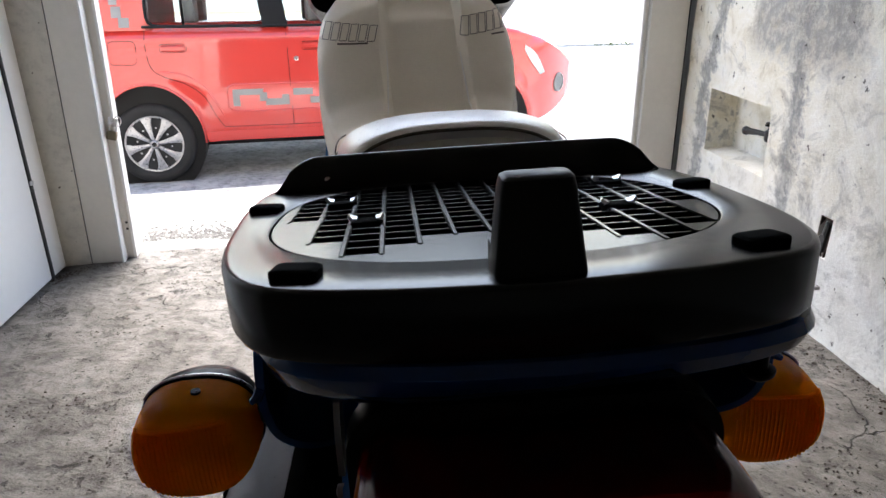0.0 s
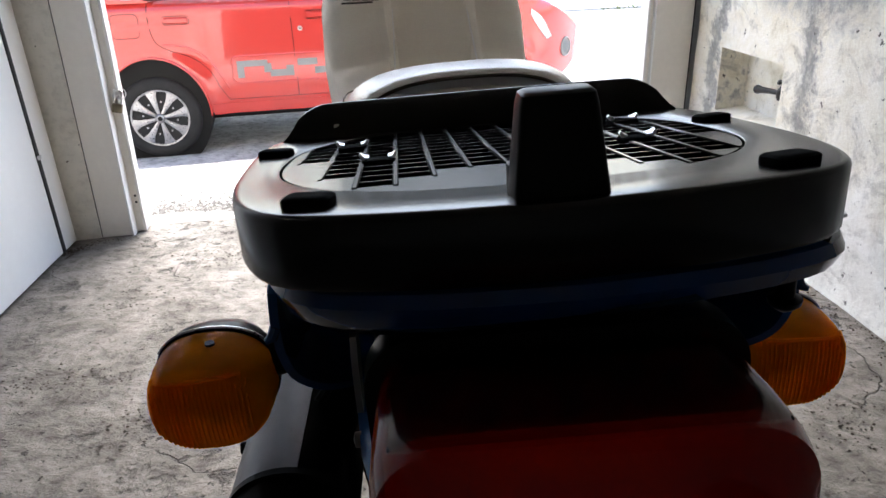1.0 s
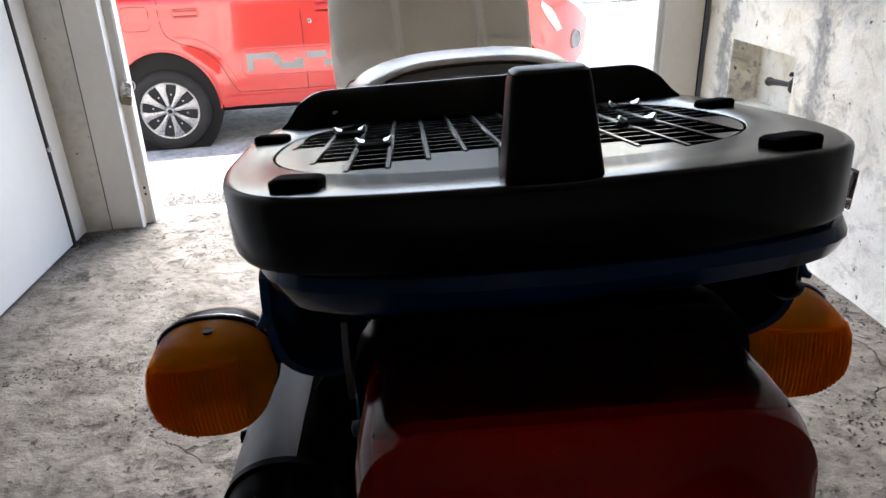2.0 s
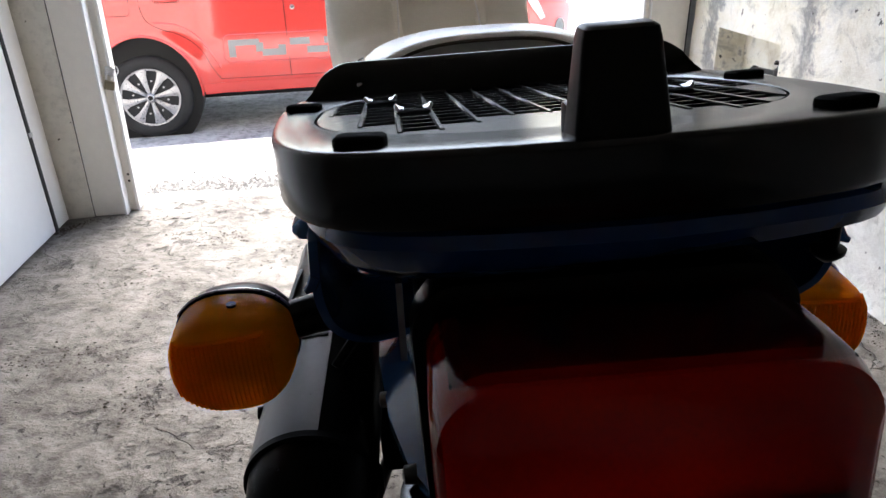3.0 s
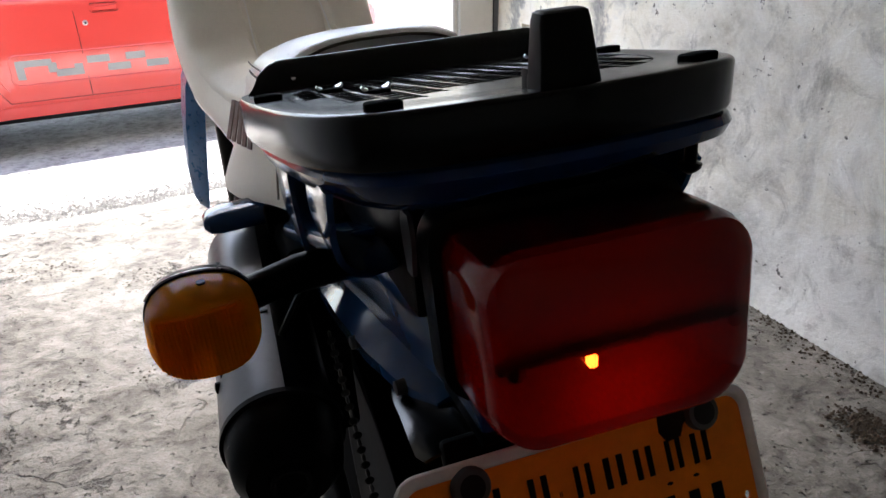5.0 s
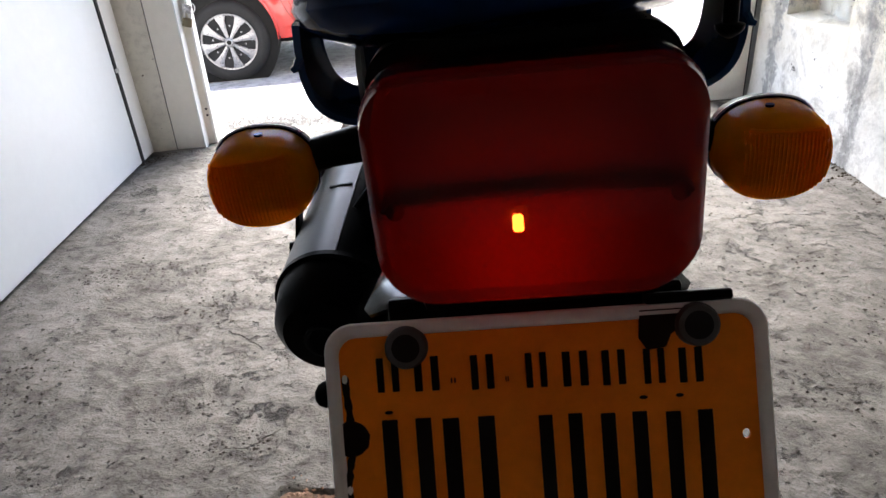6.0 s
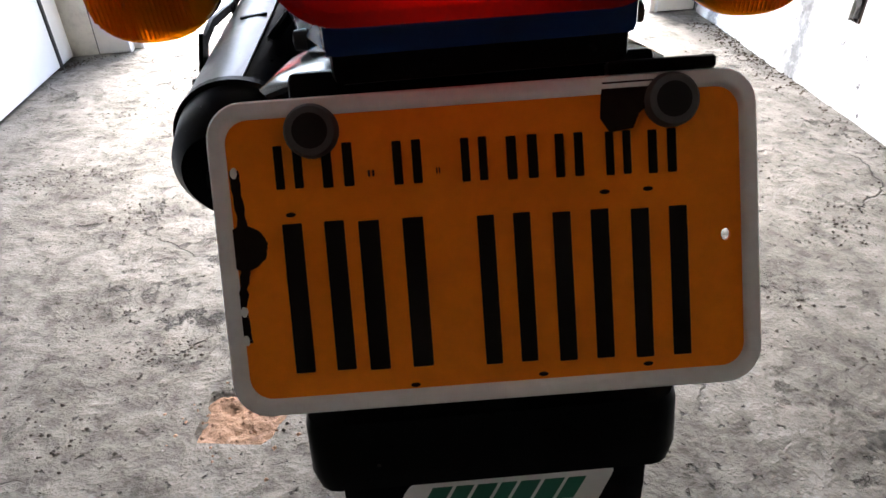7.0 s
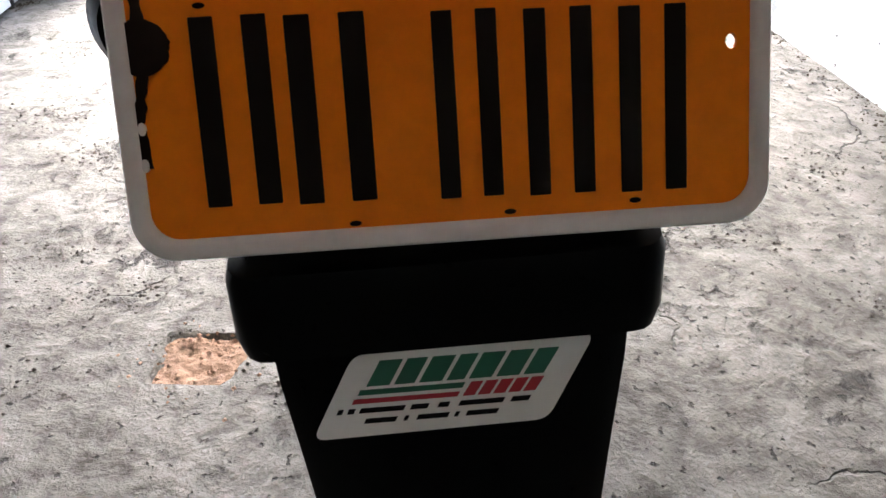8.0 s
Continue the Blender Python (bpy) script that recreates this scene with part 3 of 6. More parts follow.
def padlock():
    x, y = gate(-0.012, -0.012)
    root = thing("padlock", pose(x, y, 0.475, 0, 14, 12), "small brass padlock hanging on a steel hasp", "padlock")
    part("body", box(-0.017, 0.017, -0.008, 0.008, -0.016, 0.016, 0.004), M_BRASS, root)
    part("shackle", tube(spline([(-0.011, 0, 0.012), (-0.011, 0, 0.034), (0, 0, 0.045), (0.011, 0, 0.034), (0.011, 0, 0.012)], 16), 0.0032, 8), M_STEEL, root)
    part("hasp", box(-0.02, 0.012, 0.006, 0.012, 0.03, 0.062, 0.002), M_STEEL, root, "bent steel hasp plate")
    part("chain_link", tube([(0.012 + 0.012 * math.cos(a * math.tau / 12), 0.002, 0.052 + 0.018 * math.sin(a * math.tau / 12)) for a in range(13)], 0.002, 6), M_STEEL, root)


padlock()


def tap():
    """Old garden tap in the niche: it comes out of the niche's side and points along the wall."""
    root = thing("tap", pose(1.118, 2.318, 0.500, 0, 0, 99.4), "blackened old tap in the wall niche", "tap")
    part("spout", tube([(0.0, 0, 0.002), (0.05, 0, 0.0), (0.10, 0, -0.004), (0.150, 0, -0.010), (0.168, 0, -0.012)], [0.010, 0.0085, 0.0095, 0.0115, 0.0135], 14), M_TAP, root)
    part("mouth", moved(lathe([(0.0135, 0.0), (0.0150, 0.004), (0.0150, 0.014), (0.011, 0.017), (0.008, 0.010)], 18, "x"), Matrix.Translation((0.162, 0, -0.012))), M_TAP, root)
    part("body", moved(lathe([(0.014, -0.020), (0.020, -0.012), (0.020, 0.014), (0.012, 0.022), (0.009, 0.034)], 16), Matrix.Translation((0.022, 0, 0.0))), M_TAP, root)
    part("handle", join([moved(box(-0.030, 0.030, -0.006, 0.006, 0, 0.009, 0.003), Matrix.Translation((0.022, 0, 0.033))), moved(box(-0.006, 0.006, -0.024, 0.024, 0, 0.009, 0.003), Matrix.Translation((0.022, 0, 0.033)))]), M_TAP, root)
    part("flange", moved(lathe([(0.026, 0), (0.026, 0.007), (0.014, 0.010)], 18, "x"), Matrix.Translation((-0.008, 0, 0))), M_TAP, root)
    part("drip_pipe", tube([(0.018, 0.0, -0.10), (0.020, 0.0, -0.018)], 0.0055, 8), M_TAP, root)


tap()


def outlet():
    """Old switch box sunk in the wall, its cover gone."""
    root = thing("wall_box", pose(1.146, 1.930, 0.296, 8, 0, 9.4), "broken open wall box with an old switch", "wall box")
    part("box_back", box(0.016, 0.022, -0.026, 0.026, -0.060, 0.060), M_DARK, root)
    part("box_side", join([box(-0.012, 0.018, -0.027, -0.0245, -0.058, 0.058), box(-0.012, 0.018, 0.0245, 0.027, -0.058, 0.058), box(-0.012, 0.018, -0.025, 0.025, 0.056, 0.0585), box(-0.012, 0.018, -0.025, 0.025, -0.0585, -0.056)]), M_RUST, root)
    part("switch", join([box(-0.010, 0.012, -0.010, 0.010, -0.050, 0.040, 0.003), moved(lathe([(0.013, -0.014), (0.013, -0.008)], 16, "x"), Matrix.Translation((0, 0.0, -0.006)))]), M_BOLT, root, "dull metal switch body")
    part("strap", box(-0.013, -0.009, -0.004, 0.004, -0.052, 0.050, 0.001), M_MUFFLER, root)


outlet()


def drain():
    root = thing("floor_drain", pose(1.158, 0.693, 0.0), "open round floor drain beside the wall", "drain")
    part("ring", lathe([(0.042, -0.05), (0.042, 0.002), (0.048, 0.006), (0.056, 0.004), (0.058, -0.004)], 28), M_FLOOR, root)
    part("pit", lathe([(0.001, -0.019), (0.025, -0.017), (0.043, -0.012)], 28), M_SOIL, root, "brown dirt in the drain")


drain()


def scatter(name, n, place, size, material, label, category, seed):
    """Many small loose bits as one object."""
    rng = random.Random(seed)
    bm = bmesh.new()
    for _ in range(n):
        x, y, z = place(rng)
        s = size * rng.uniform(0.35, 1.3)
        vs = [bm.verts.new((x + s * rng.uniform(0.5, 1) * cx, y + s * rng.uniform(0.5, 1) * cy, z + s * rng.uniform(0.3, 0.8) * cz)) for cx, cy, cz in ((1, 0, 0), (0, 1, 0), (-1, 0, 0), (0, -1, 0), (0, 0, 1), (0.2, 0.1, -0.4))]
        for i in range(4):
            bm.faces.new((vs[i], vs[(i + 1) % 4], vs[4]))
            bm.faces.new((vs[(i + 1) % 4], vs[i], vs[5]))
    return tagged(finish(name, bm, material, None, "", False), label, category, "", "stuff")


def along_wall(rng):
    y = rng.uniform(0.3, 2.7)
    return (1.06 + (2.35 - y) * 0.165 - abs(rng.gauss(0, 0.05)), y, 0.001)


def over_floor(rng):
    return (rng.uniform(-1.25, 1.1), rng.uniform(0.45, 2.6), 0.001)


def gravel_strip(rng):
    a = rng.uniform(-0.05, 2.05)
    b = 0.32 + rng.gauss(0, 0.085)
    x, y = gate(a, b)
    return (x, y, -0.045)


scatter("wall_debris", 1500, along_wall, 0.006, M_SOIL, "crumbled plaster and dirt along the wall", "debris", 1)
scatter("floor_grit", 900, over_floor, 0.0035, M_STONE, "scattered grit on the floor", "grit", 2)
CLUMPS = [(random.Random(40 + k).uniform(-1.15, 0.95), random.Random(80 + k).uniform(0.55, 2.35)) for k in range(46)]


def in_clumps(rng):
    cx, cy = rng.choice(CLUMPS)
    return (cx + rng.gauss(0, 0.055), cy + rng.gauss(0, 0.035), 0.0005)


scatter("floor_chips", 2000, in_clumps, 0.0048, M_CHIP, "dark chips and dirt lying in patches on the floor", "dirt", 12)
scatter("gravel", 7500, gravel_strip, 0.010, M_STONE, "coarse gravel strip outside the gate", "gravel", 3)


def broken_floor():
    """Rough reddish fill that shows in the hole."""
    bm = bmesh.new()
    n = 46
    g = {}
    for j in range(n + 1):
        for i in range(n + 1):
            x, y = -0.264 + 0.16 * (i / n - 0.5), 0.664 + 0.14 * (j / n - 0.5)
            d = hole_edge(x, y)
            z = -0.0075 + 0.005 * noise.noise(Vector((x * 45, y * 45, 1))) + 0.003 * noise.noise(Vector((x * 130, y * 130, 4))) - 0.006 * max(0.0, d - 0.9)
            g[i, j] = (bm.verts.new((x, y, z)), d)
    for j in range(n):
        for i in range(n):
            q = [g[i, j], g[i + 1, j], g[i + 1, j + 1], g[i, j + 1]]
            if max(v[1] for v in q) < 1.30:
                bm.faces.new([v[0] for v in q])
    bmesh.ops.delete(bm, geom=[v for v in bm.verts if not v.link_faces], context="VERTS")
    return bm


tagged(finish("broken_floor", broken_floor(), M_BRICK, None, "", True), "reddish rough fill in a broken hole of the floor", "floor patch", "", "structure")
scatter("fill_crumbs", 90, lambda r: (-0.264 + r.gauss(0, 0.045), 0.664 + r.gauss(0, 0.04), -0.001), 0.005, M_BRICK, "reddish crumbs round the broken hole", "rubble", 4)
scatter("corner_dirt", 420, lambda r: (lambda f: (-1.375 + 0.20 * f + abs(r.gauss(0, 0.02)), 2.235 + 0.150 * min(1.0, f * 2) - abs(r.gauss(0, 0.022)), 0.001))(r.random()), 0.006, M_SOIL, "brown dirt swept into the corner by the gate", "dirt", 15)
scatter("dirt_heap", 420, lambda r: (1.125 + r.gauss(0, 0.028), 0.835 + r.gauss(0, 0.035), 0.001), 0.007, M_SOIL, "dark brown dirt gathered beside the drain", "dirt", 9)


def weeds(name, place, n, seed, h=0.05):
    rng = random.Random(seed)
    bm = bmesh.new()
    for _ in range(n):
        x, y, z = place(rng)
        a, t = rng.uniform(0, 6.28), rng.uniform(0.3, 1.2)
        hh = h * rng.uniform(0.4, 1.2)
        c, s = math.cos(a), math.sin(a)
        v = [bm.verts.new(p) for p in ((x - 0.003 * s, y + 0.003 * c, z), (x + 0.003 * s, y - 0.003 * c, z), (x + c * hh * t * 0.4, y + s * hh * t * 0.4, z + hh * 0.7), (x + c * hh * t, y + s * hh * t, z + hh))]
        bm.faces.new((v[0], v[1], v[2]))
        bm.faces.new((v[1], v[3], v[2]))
    return tagged(finish(name, bm, M_GRASS, None, "", False), "small green weeds growing along the kerb", "weeds", "", "stuff")


weeds("kerb_weeds", lambda r: (*kerb(r.choice((0.35, 0.42, 1.3, 2.4)) + r.gauss(0, 0.09), 0.012), -0.40), 90, 5, 0.07)
weeds("far_weeds", lambda r: (*kerb(r.uniform(7, 11), 8.5 + r.gauss(0, 0.06)), -0.40), 130, 6, 0.13)


# ---- the parked car ----
CAR_L0, CAR_L1, WB, WR = -0.62, 3.22, 2.376, 0.29


def car_width(s):
    """How far the flank curves in at the ends of the car."""
    if s > 2.25:
        return 0.50 * ((s - 2.25) / 0.97) ** 2.4
    if s < -0.30:
        return 0.28 * ((-0.30 - s) / 0.32) ** 2.2
    return 0.0


def flank(s, z):
    """Depth of the car's side skin at s along it and height z."""
    y = 0.045 * ((z - 0.62) / 0.45) ** 2 if z > 0.62 else 0.055 * ((0.62 - z) / 0.34) ** 2
    for hub in (0.0, WB):
        r = math.hypot(s - hub, z - 0.316)
        y -= 0.022 * math.exp(-((r - 0.385) / 0.055) ** 2)
    y += 0.010 * math.exp(-((z - 0.93) / 0.02) ** 2) + 0.055 * (max(0.0, z - 0.955) / 0.10) ** 2
    return y + car_width(s)


def car_top(s):
    return 1.06 if s < 1.95 else 1.06 - 0.27 * ((s - 1.95) / 1.25) ** 3.0 - 0.05 * (s - 1.95)


def car_bottom(s, arch=0.338):
    z = 0.30 + (0.02 if s < -0.36 else 0) + 0.16 * (max(0.0, s - 2.80) / 0.42) ** 2
    for hub in (0.0, WB):
        d = abs(s - hub)
        if d < arch:
            z = max(z, 0.306 + 1.14 * math.sqrt(arch * arch - d * d))
    return z


def flank_patch(s0, s1, z0, z1, off, ns=6, nz=3, thick=0.004):
    """A thin panel that lies on the flank."""
    rings = []
    for i in range(ns + 1):
        s = s0 + (s1 - s0) * i / ns
        out = [(s, flank(s, z0 + (z1 - z0) * j / nz) - off, z0 + (z1 - z0) * j / nz) for j in range(nz + 1)]
        rings.append(out + [(x, y + thick, z) for x, y, z in out[::-1]])
    return loft(rings)


def wheel(parent, s, y):
    w = new("wheel")
    w.parent = parent
    w.matrix_basis = pose(s, y, 0.29)
    part("tyre", lathe([(0.19, 0.015), (0.205, 0.004), (0.232, -0.003), (0.258, 0.004), (0.272, 0.020), (0.278, 0.042), (0.278, 0.098), (0.268, 0.116), (0.20, 0.122)], 56, "y"), M_TYRE, w)
    part("rim", lathe([(0.001, 0.035), (0.17, 0.038), (0.192, 0.016), (0.196, 0.010), (0.199, 0.018), (0.199, 0.12)], 40, "y"), M_DARK, w)
    for k in range(8):
        a = k * math.tau / 8 + 0.2
        pts = []
        for r, hw, yy in ((0.033, 0.30, 0.004), (0.085, 0.175, 0.002), (0.140, 0.165, 0.004), (0.187, 0.215, 0.012)):
            pts.append([(r * math.cos(a - hw), yy, r * math.sin(a - hw)), (r * math.cos(a), yy - 0.006, r * math.sin(a)), (r * math.cos(a + hw), yy, r * math.sin(a + hw)), (r * math.cos(a + hw), yy + 0.014, r * math.sin(a + hw)), (r * math.cos(a - hw), yy + 0.014, r * math.sin(a - hw))])
        part("spoke", loft(pts), M_CAP, w)
        b = a + math.tau / 16
        part("lug", moved(lathe([(0.001, 0.014), (0.007, 0.015), (0.009, 0.030)], 10, "y"), Matrix.Translation((0.112 * math.cos(b), 0, 0.112 * math.sin(b)))), M_CAP, w)
    part("hub_cap", lathe([(0.180, 0.022), (0.184, 0.008), (0.194, 0.006), (0.197, 0.016)], 40, "y"), M_CAP, w, "silver ring of a multi-spoke hub cap")
    part("hub_badge", lathe([(0.001, -0.008), (0.022, -0.007), (0.030, 0.0), (0.034, 0.012)], 24, "y"), M_CAP, w)
    part("badge_disc", lathe([(0.001, -0.0105), (0.014, -0.0105), (0.017, -0.006)], 20, "y"), M_DARK, w)


def build_car():
    W = 1.60
    car = thing("car", pose(-2.03, 4.78, -0.40, 0, 0, 14), "red small hatchback parked at the kerb", "car")
    stations = [CAR_L0 + (CAR_L1 - CAR_L0) * i / 150 for i in range(151)]
    rings = []
    for s in stations:
        zb, zt = car_bottom(s), car_top(s)
        near = [(s, flank(s, zb + (zt - zb) * j / 20), zb + (zt - zb) * j / 20) for j in range(21)]
        sh = near[-1][1]
        near += [(s, sh + 0.02, zt + 0.012), (s, sh + 0.12, zt + 0.025)]
        rings.append(near + [(x, W - y, z) for x, y, z in near[::-1]])
    part("body", loft(rings), M_CAR, car)
    # wheel housings, dark inside
    for hub in (0.0, WB):
        part("wheel_housing", moved(lathe([(0.342, 0.01), (0.342, 0.30), (0.01, 0.30)], 40, "y"), Matrix.Translation((hub, 0.03, 0.306)) @ Matrix.Diagonal((1, 1, 1.14, 1))), M_DARK, car)
        rim = []
        for k in range(25):
            a = radians(-4 + 188 * k / 24)
            s, z = hub + 0.344 * math.cos(a), 0.306 + 0.392 * math.sin(a)
            rim.append((s, flank(s, max(z, 0.3)) - 0.002, z))
        part("arch_lip", tube(rim, 0.008, 8), M_CAR, car)
    part("underside", box(CAR_L0 + 0.15, 2.62, 0.20, W - 0.20, 0.22, 0.31, 0.02), M_DARK, car)
    part("sill", flank_patch(0.36, 2.02, 0.285, 0.36, 0.010, 40, 3, 0.05), M_CAR, car)
    # glasshouse
    def gy(z):
        return 0.047 + 0.32 * (z - 1.05)
    part("roof", loft([[(s, y0, 1.46 - dz), (s, y0 + 0.16, 1.50 - dz), (s, W - y0 - 0.16, 1.50 - dz), (s, W - y0, 1.46 - dz), (s, W - y0 - 0.05, 1.43 - dz), (s, y0 + 0.05, 1.43 - dz)] for s, y0, dz in ((-0.45, 0.22, 0.03), (-0.2, 0.18, 0.0), (0.6, 0.17, -0.01), (1.2, 0.18, 0.01), (1.55, 0.21, 0.06))]), M_CAR, car)
    for y_mirror in (0, 1):
        def side(pts):
            return [(s, (W - y) if y_mirror else y, z) for s, y, z in pts]
        # C pillar and quarter panel, B pillar, A pillar
        part("rear_quarter", loft([side([(-0.50, gy(1.04) - 0.004, 1.04), (0.045, gy(1.04) - 0.004, 1.04), (0.045, gy(1.04) + 0.04, 1.04), (-0.50, gy(1.04) + 0.04, 1.04)]), side([(-0.42, gy(1.45) - 0.004, 1.45), (0.055, gy(1.45) - 0.004, 1.45), (0.055, gy(1.45) + 0.04, 1.45), (-0.42, gy(1.45) + 0.04, 1.45)])]), M_CAR, car)
        part("door_pillar", loft([side([(0.795, gy(1.05) - 0.003, 1.05), (0.965, gy(1.05) - 0.003, 1.05), (0.965, gy(1.05) + 0.05, 1.05), (0.795, gy(1.05) + 0.05, 1.05)]), side([(0.74, gy(1.44) - 0.003, 1.44), (0.90, gy(1.44) - 0.003, 1.44), (0.90, gy(1.44) + 0.05, 1.44), (0.74, gy(1.44) + 0.05, 1.44)])]), M_DARK, car)
        part("front_pillar", loft([side([(1.98, gy(1.05), 1.05), (2.06, gy(1.05), 1.05), (2.06, gy(1.05) + 0.05, 1.05), (1.98, gy(1.05) + 0.05, 1.05)]), side([(1.47, gy(1.44), 1.44), (1.55, gy(1.44), 1.44), (1.55, gy(1.44) + 0.05, 1.44), (1.47, gy(1.44) + 0.05, 1.44)])]), M_CAR, car)
        part("side_window", loft([side([(0.0, gy(1.06) + 0.01, 1.06), (0.86, gy(1.06) + 0.01, 1.06), (0.86, gy(1.06) + 0.014, 1.06), (0.0, gy(1.06) + 0.014, 1.06)]), side([(0.04, gy(1.45) + 0.01, 1.45), (0.82, gy(1.45) + 0.01, 1.45), (0.82, gy(1.45) + 0.014, 1.45), (0.04, gy(1.45) + 0.014, 1.45)])]), M_GLASS, car)
        part("side_window", loft([side([(0.95, gy(1.06) + 0.01, 1.06), (2.02, gy(1.06) + 0.01, 1.06), (2.02, gy(1.06) + 0.014, 1.06), (0.95, gy(1.06) + 0.014, 1.06)]), side([(0.88, gy(1.45) + 0.01, 1.45), (1.50, gy(1.45) + 0.01, 1.45), (1.50, gy(1.45) + 0.014, 1.45), (0.88, gy(1.45) + 0.014, 1.45)])]), M_GLASS, car)
        part("window_seal", tube(side([(0.02, gy(1.062) - 0.006, 1.062), (0.45, gy(1.060) - 0.006, 1.060), (0.95, gy(1.058) - 0.006, 1.058), (2.0, gy(1.055) - 0.006, 1.055)]), 0.009, 8), M_DARK, car)
    part("window_bar", box(0.27, 0.285, 0.10, 0.125, 1.06, 1.45), M_DARK, car)
    for yy in (0.0, 1.0):
        part("quarter_lining", loft([[(s0, abs(yy * W - gy(z) - 0.043), z), (s1, abs(yy * W - gy(z) - 0.043), z), (s1, abs(yy * W - gy(z) - 0.050), z), (s0, abs(yy * W - gy(z) - 0.050), z)] for s0, s1, z in ((-0.48, 0.06, 1.03), (-0.40, 0.07, 1.45))]), M_CABIN, car)
        part("pillar_lining", loft([[(s0, abs(yy * W - gy(z) - 0.053), z), (s0 + 0.14, abs(yy * W - gy(z) - 0.053), z), (s0 + 0.14, abs(yy * W - gy(z) - 0.060), z), (s0, abs(yy * W - gy(z) - 0.060), z)] for s0, z in ((1.95, 1.04), (1.44, 1.45))]), M_CABIN, car)
    part("window_frame", tube([(s, gy(z) - 0.004, z) for s, z in ((0.052, 1.44), (0.047, 1.20), (0.050, 1.12), (0.062, 1.088), (0.090, 1.070), (0.14, 1.064), (0.40, 1.062), (0.79, 1.060))], 0.010, 8), M_DARK, car)
    part("corner_fill", loft([[(s, gy(z) + 0.002, z), (s, gy(z) + 0.008, z), (s2, gy(z2) + 0.008, z2), (s2, gy(z2) + 0.002, z2)] for s, z, s2, z2 in ((0.02, 1.05, 0.02, 1.13), (0.055, 1.05, 0.055, 1.095), (0.09, 1.05, 0.09, 1.070), (0.14, 1.05, 0.14, 1.060))]), M_CAR, car)
    part("windscreen", loft([[(2.08, 0.10, 1.05), (2.08, W - 0.10, 1.05), (2.085, W - 0.10, 1.05), (2.085, 0.10, 1.05)], [(1.52, 0.22, 1.44), (1.52, W - 0.22, 1.44), (1.525, W - 0.22, 1.44), (1.525, 0.22, 1.44)]]), M_GLASS, car)
    part("rear_window", loft([[(-0.54, 0.14, 1.05), (-0.54, W - 0.14, 1.05), (-0.535, W - 0.14, 1.05), (-0.535, 0.14, 1.05)], [(-0.44, 0.24, 1.44), (-0.44, W - 0.24, 1.44), (-0.435, W - 0.24, 1.44), (-0.435, 0.24, 1.44)]]), M_GLASS, car)
    for s, y in ((0.30, 0.20), (0.30, 0.95), (1.15, 0.20), (1.15, 0.95)):
        part("headrest", box(s - 0.05, s + 0.05, y, y + 0.26, 1.06, 1.27, 0.03), M_CABIN, car)
    # door seams
    seam = spline([(0.03, 0, 1.05), (0.025, 0, 0.93), (0.05, 0, 0.80), (0.13, 0, 0.74), (0.26, 0, 0.69), (0.37, 0, 0.60), (0.43, 0, 0.47), (0.48, 0, 0.385)], 26)
    part("door_seam", tube([(p.x, flank(p.x, p.z) + 0.001, p.z) for p in seam], 0.0027, 6), M_DARK, car)
    for s0, s1 in ((0.955, 0.945), (2.02, 2.06)):
        part("door_seam", tube([(s0 + (s1 - s0) * k / 12, flank(s0, 0.385 + 0.665 * k / 12) + 0.001, 0.385 + 0.665 * k / 12) for k in range(13)], 0.0027, 6), M_DARK, car)
    part("door_seam", tube([(0.48 + 1.54 * k / 24, flank(0.48 + 1.54 * k / 24, 0.385) + 0.001, 0.385) for k in range(25)], 0.0023, 6), M_DARK, car)
    crease = spline([(0.10, 0, 0.775), (0.24, 0, 0.755), (0.36, 0, 0.68), (0.44, 0, 0.56), (0.49, 0, 0.46)], 20)
    part("arch_crease", tube([(p.x, flank(p.x, p.z) + 0.004, p.z) for p in crease], 0.008, 8), M_CAR, car)
    # side moulding in a sunk field, with square decals
    fld = rounded(0.55, 0.092, 0.045, 5, 1.07, 0.585)
    part("side_moulding", tube([(s, flank(s, z) + 0.001, z) for s, z in fld + fld[:1]], 0.006, 6), M_CAR, car)
    part("moulding_field", flank_patch(0.56, 1.60, 0.515, 0.655, 0.004, 30, 4, 0.006), M_CAR, car)
    for s0, s1, z0, z1 in ((0.555, 0.60, 0.53, 0.645), (0.60, 0.76, 0.605, 0.645), (0.735, 0.785, 0.56, 0.62), (0.775, 0.935, 0.53, 0.575), (0.885, 0.935, 0.575, 0.60), (0.965, 1.10, 0.595, 0.64), (1.08, 1.22, 0.535, 0.58), (1.20, 1.32, 0.595, 0.64), (1.32, 1.46, 0.535, 0.58)):
        part("side_decal", flank_patch(s0, s1, z0, z1, 0.0075, 5, 2, 0.003), M_DECAL, car)
    for s0, s1, z0, z1 in ((-0.16, -0.10, 1.12, 1.19), (-0.12, -0.055, 1.06, 1.12), (-0.17, -0.12, 1.20, 1.25)):
        part("pillar_decal", loft([[(s, gy(z) - 0.0075, z), (s, gy(z) - 0.0045, z), (s, gy(z1 + z0 - z) - 0.0045, z1 + z0 - z), (s, gy(z1 + z0 - z) - 0.0075, z1 + z0 - z)] for s, z in ((s0, z0), (s1, z0))]), M_DECAL, car)
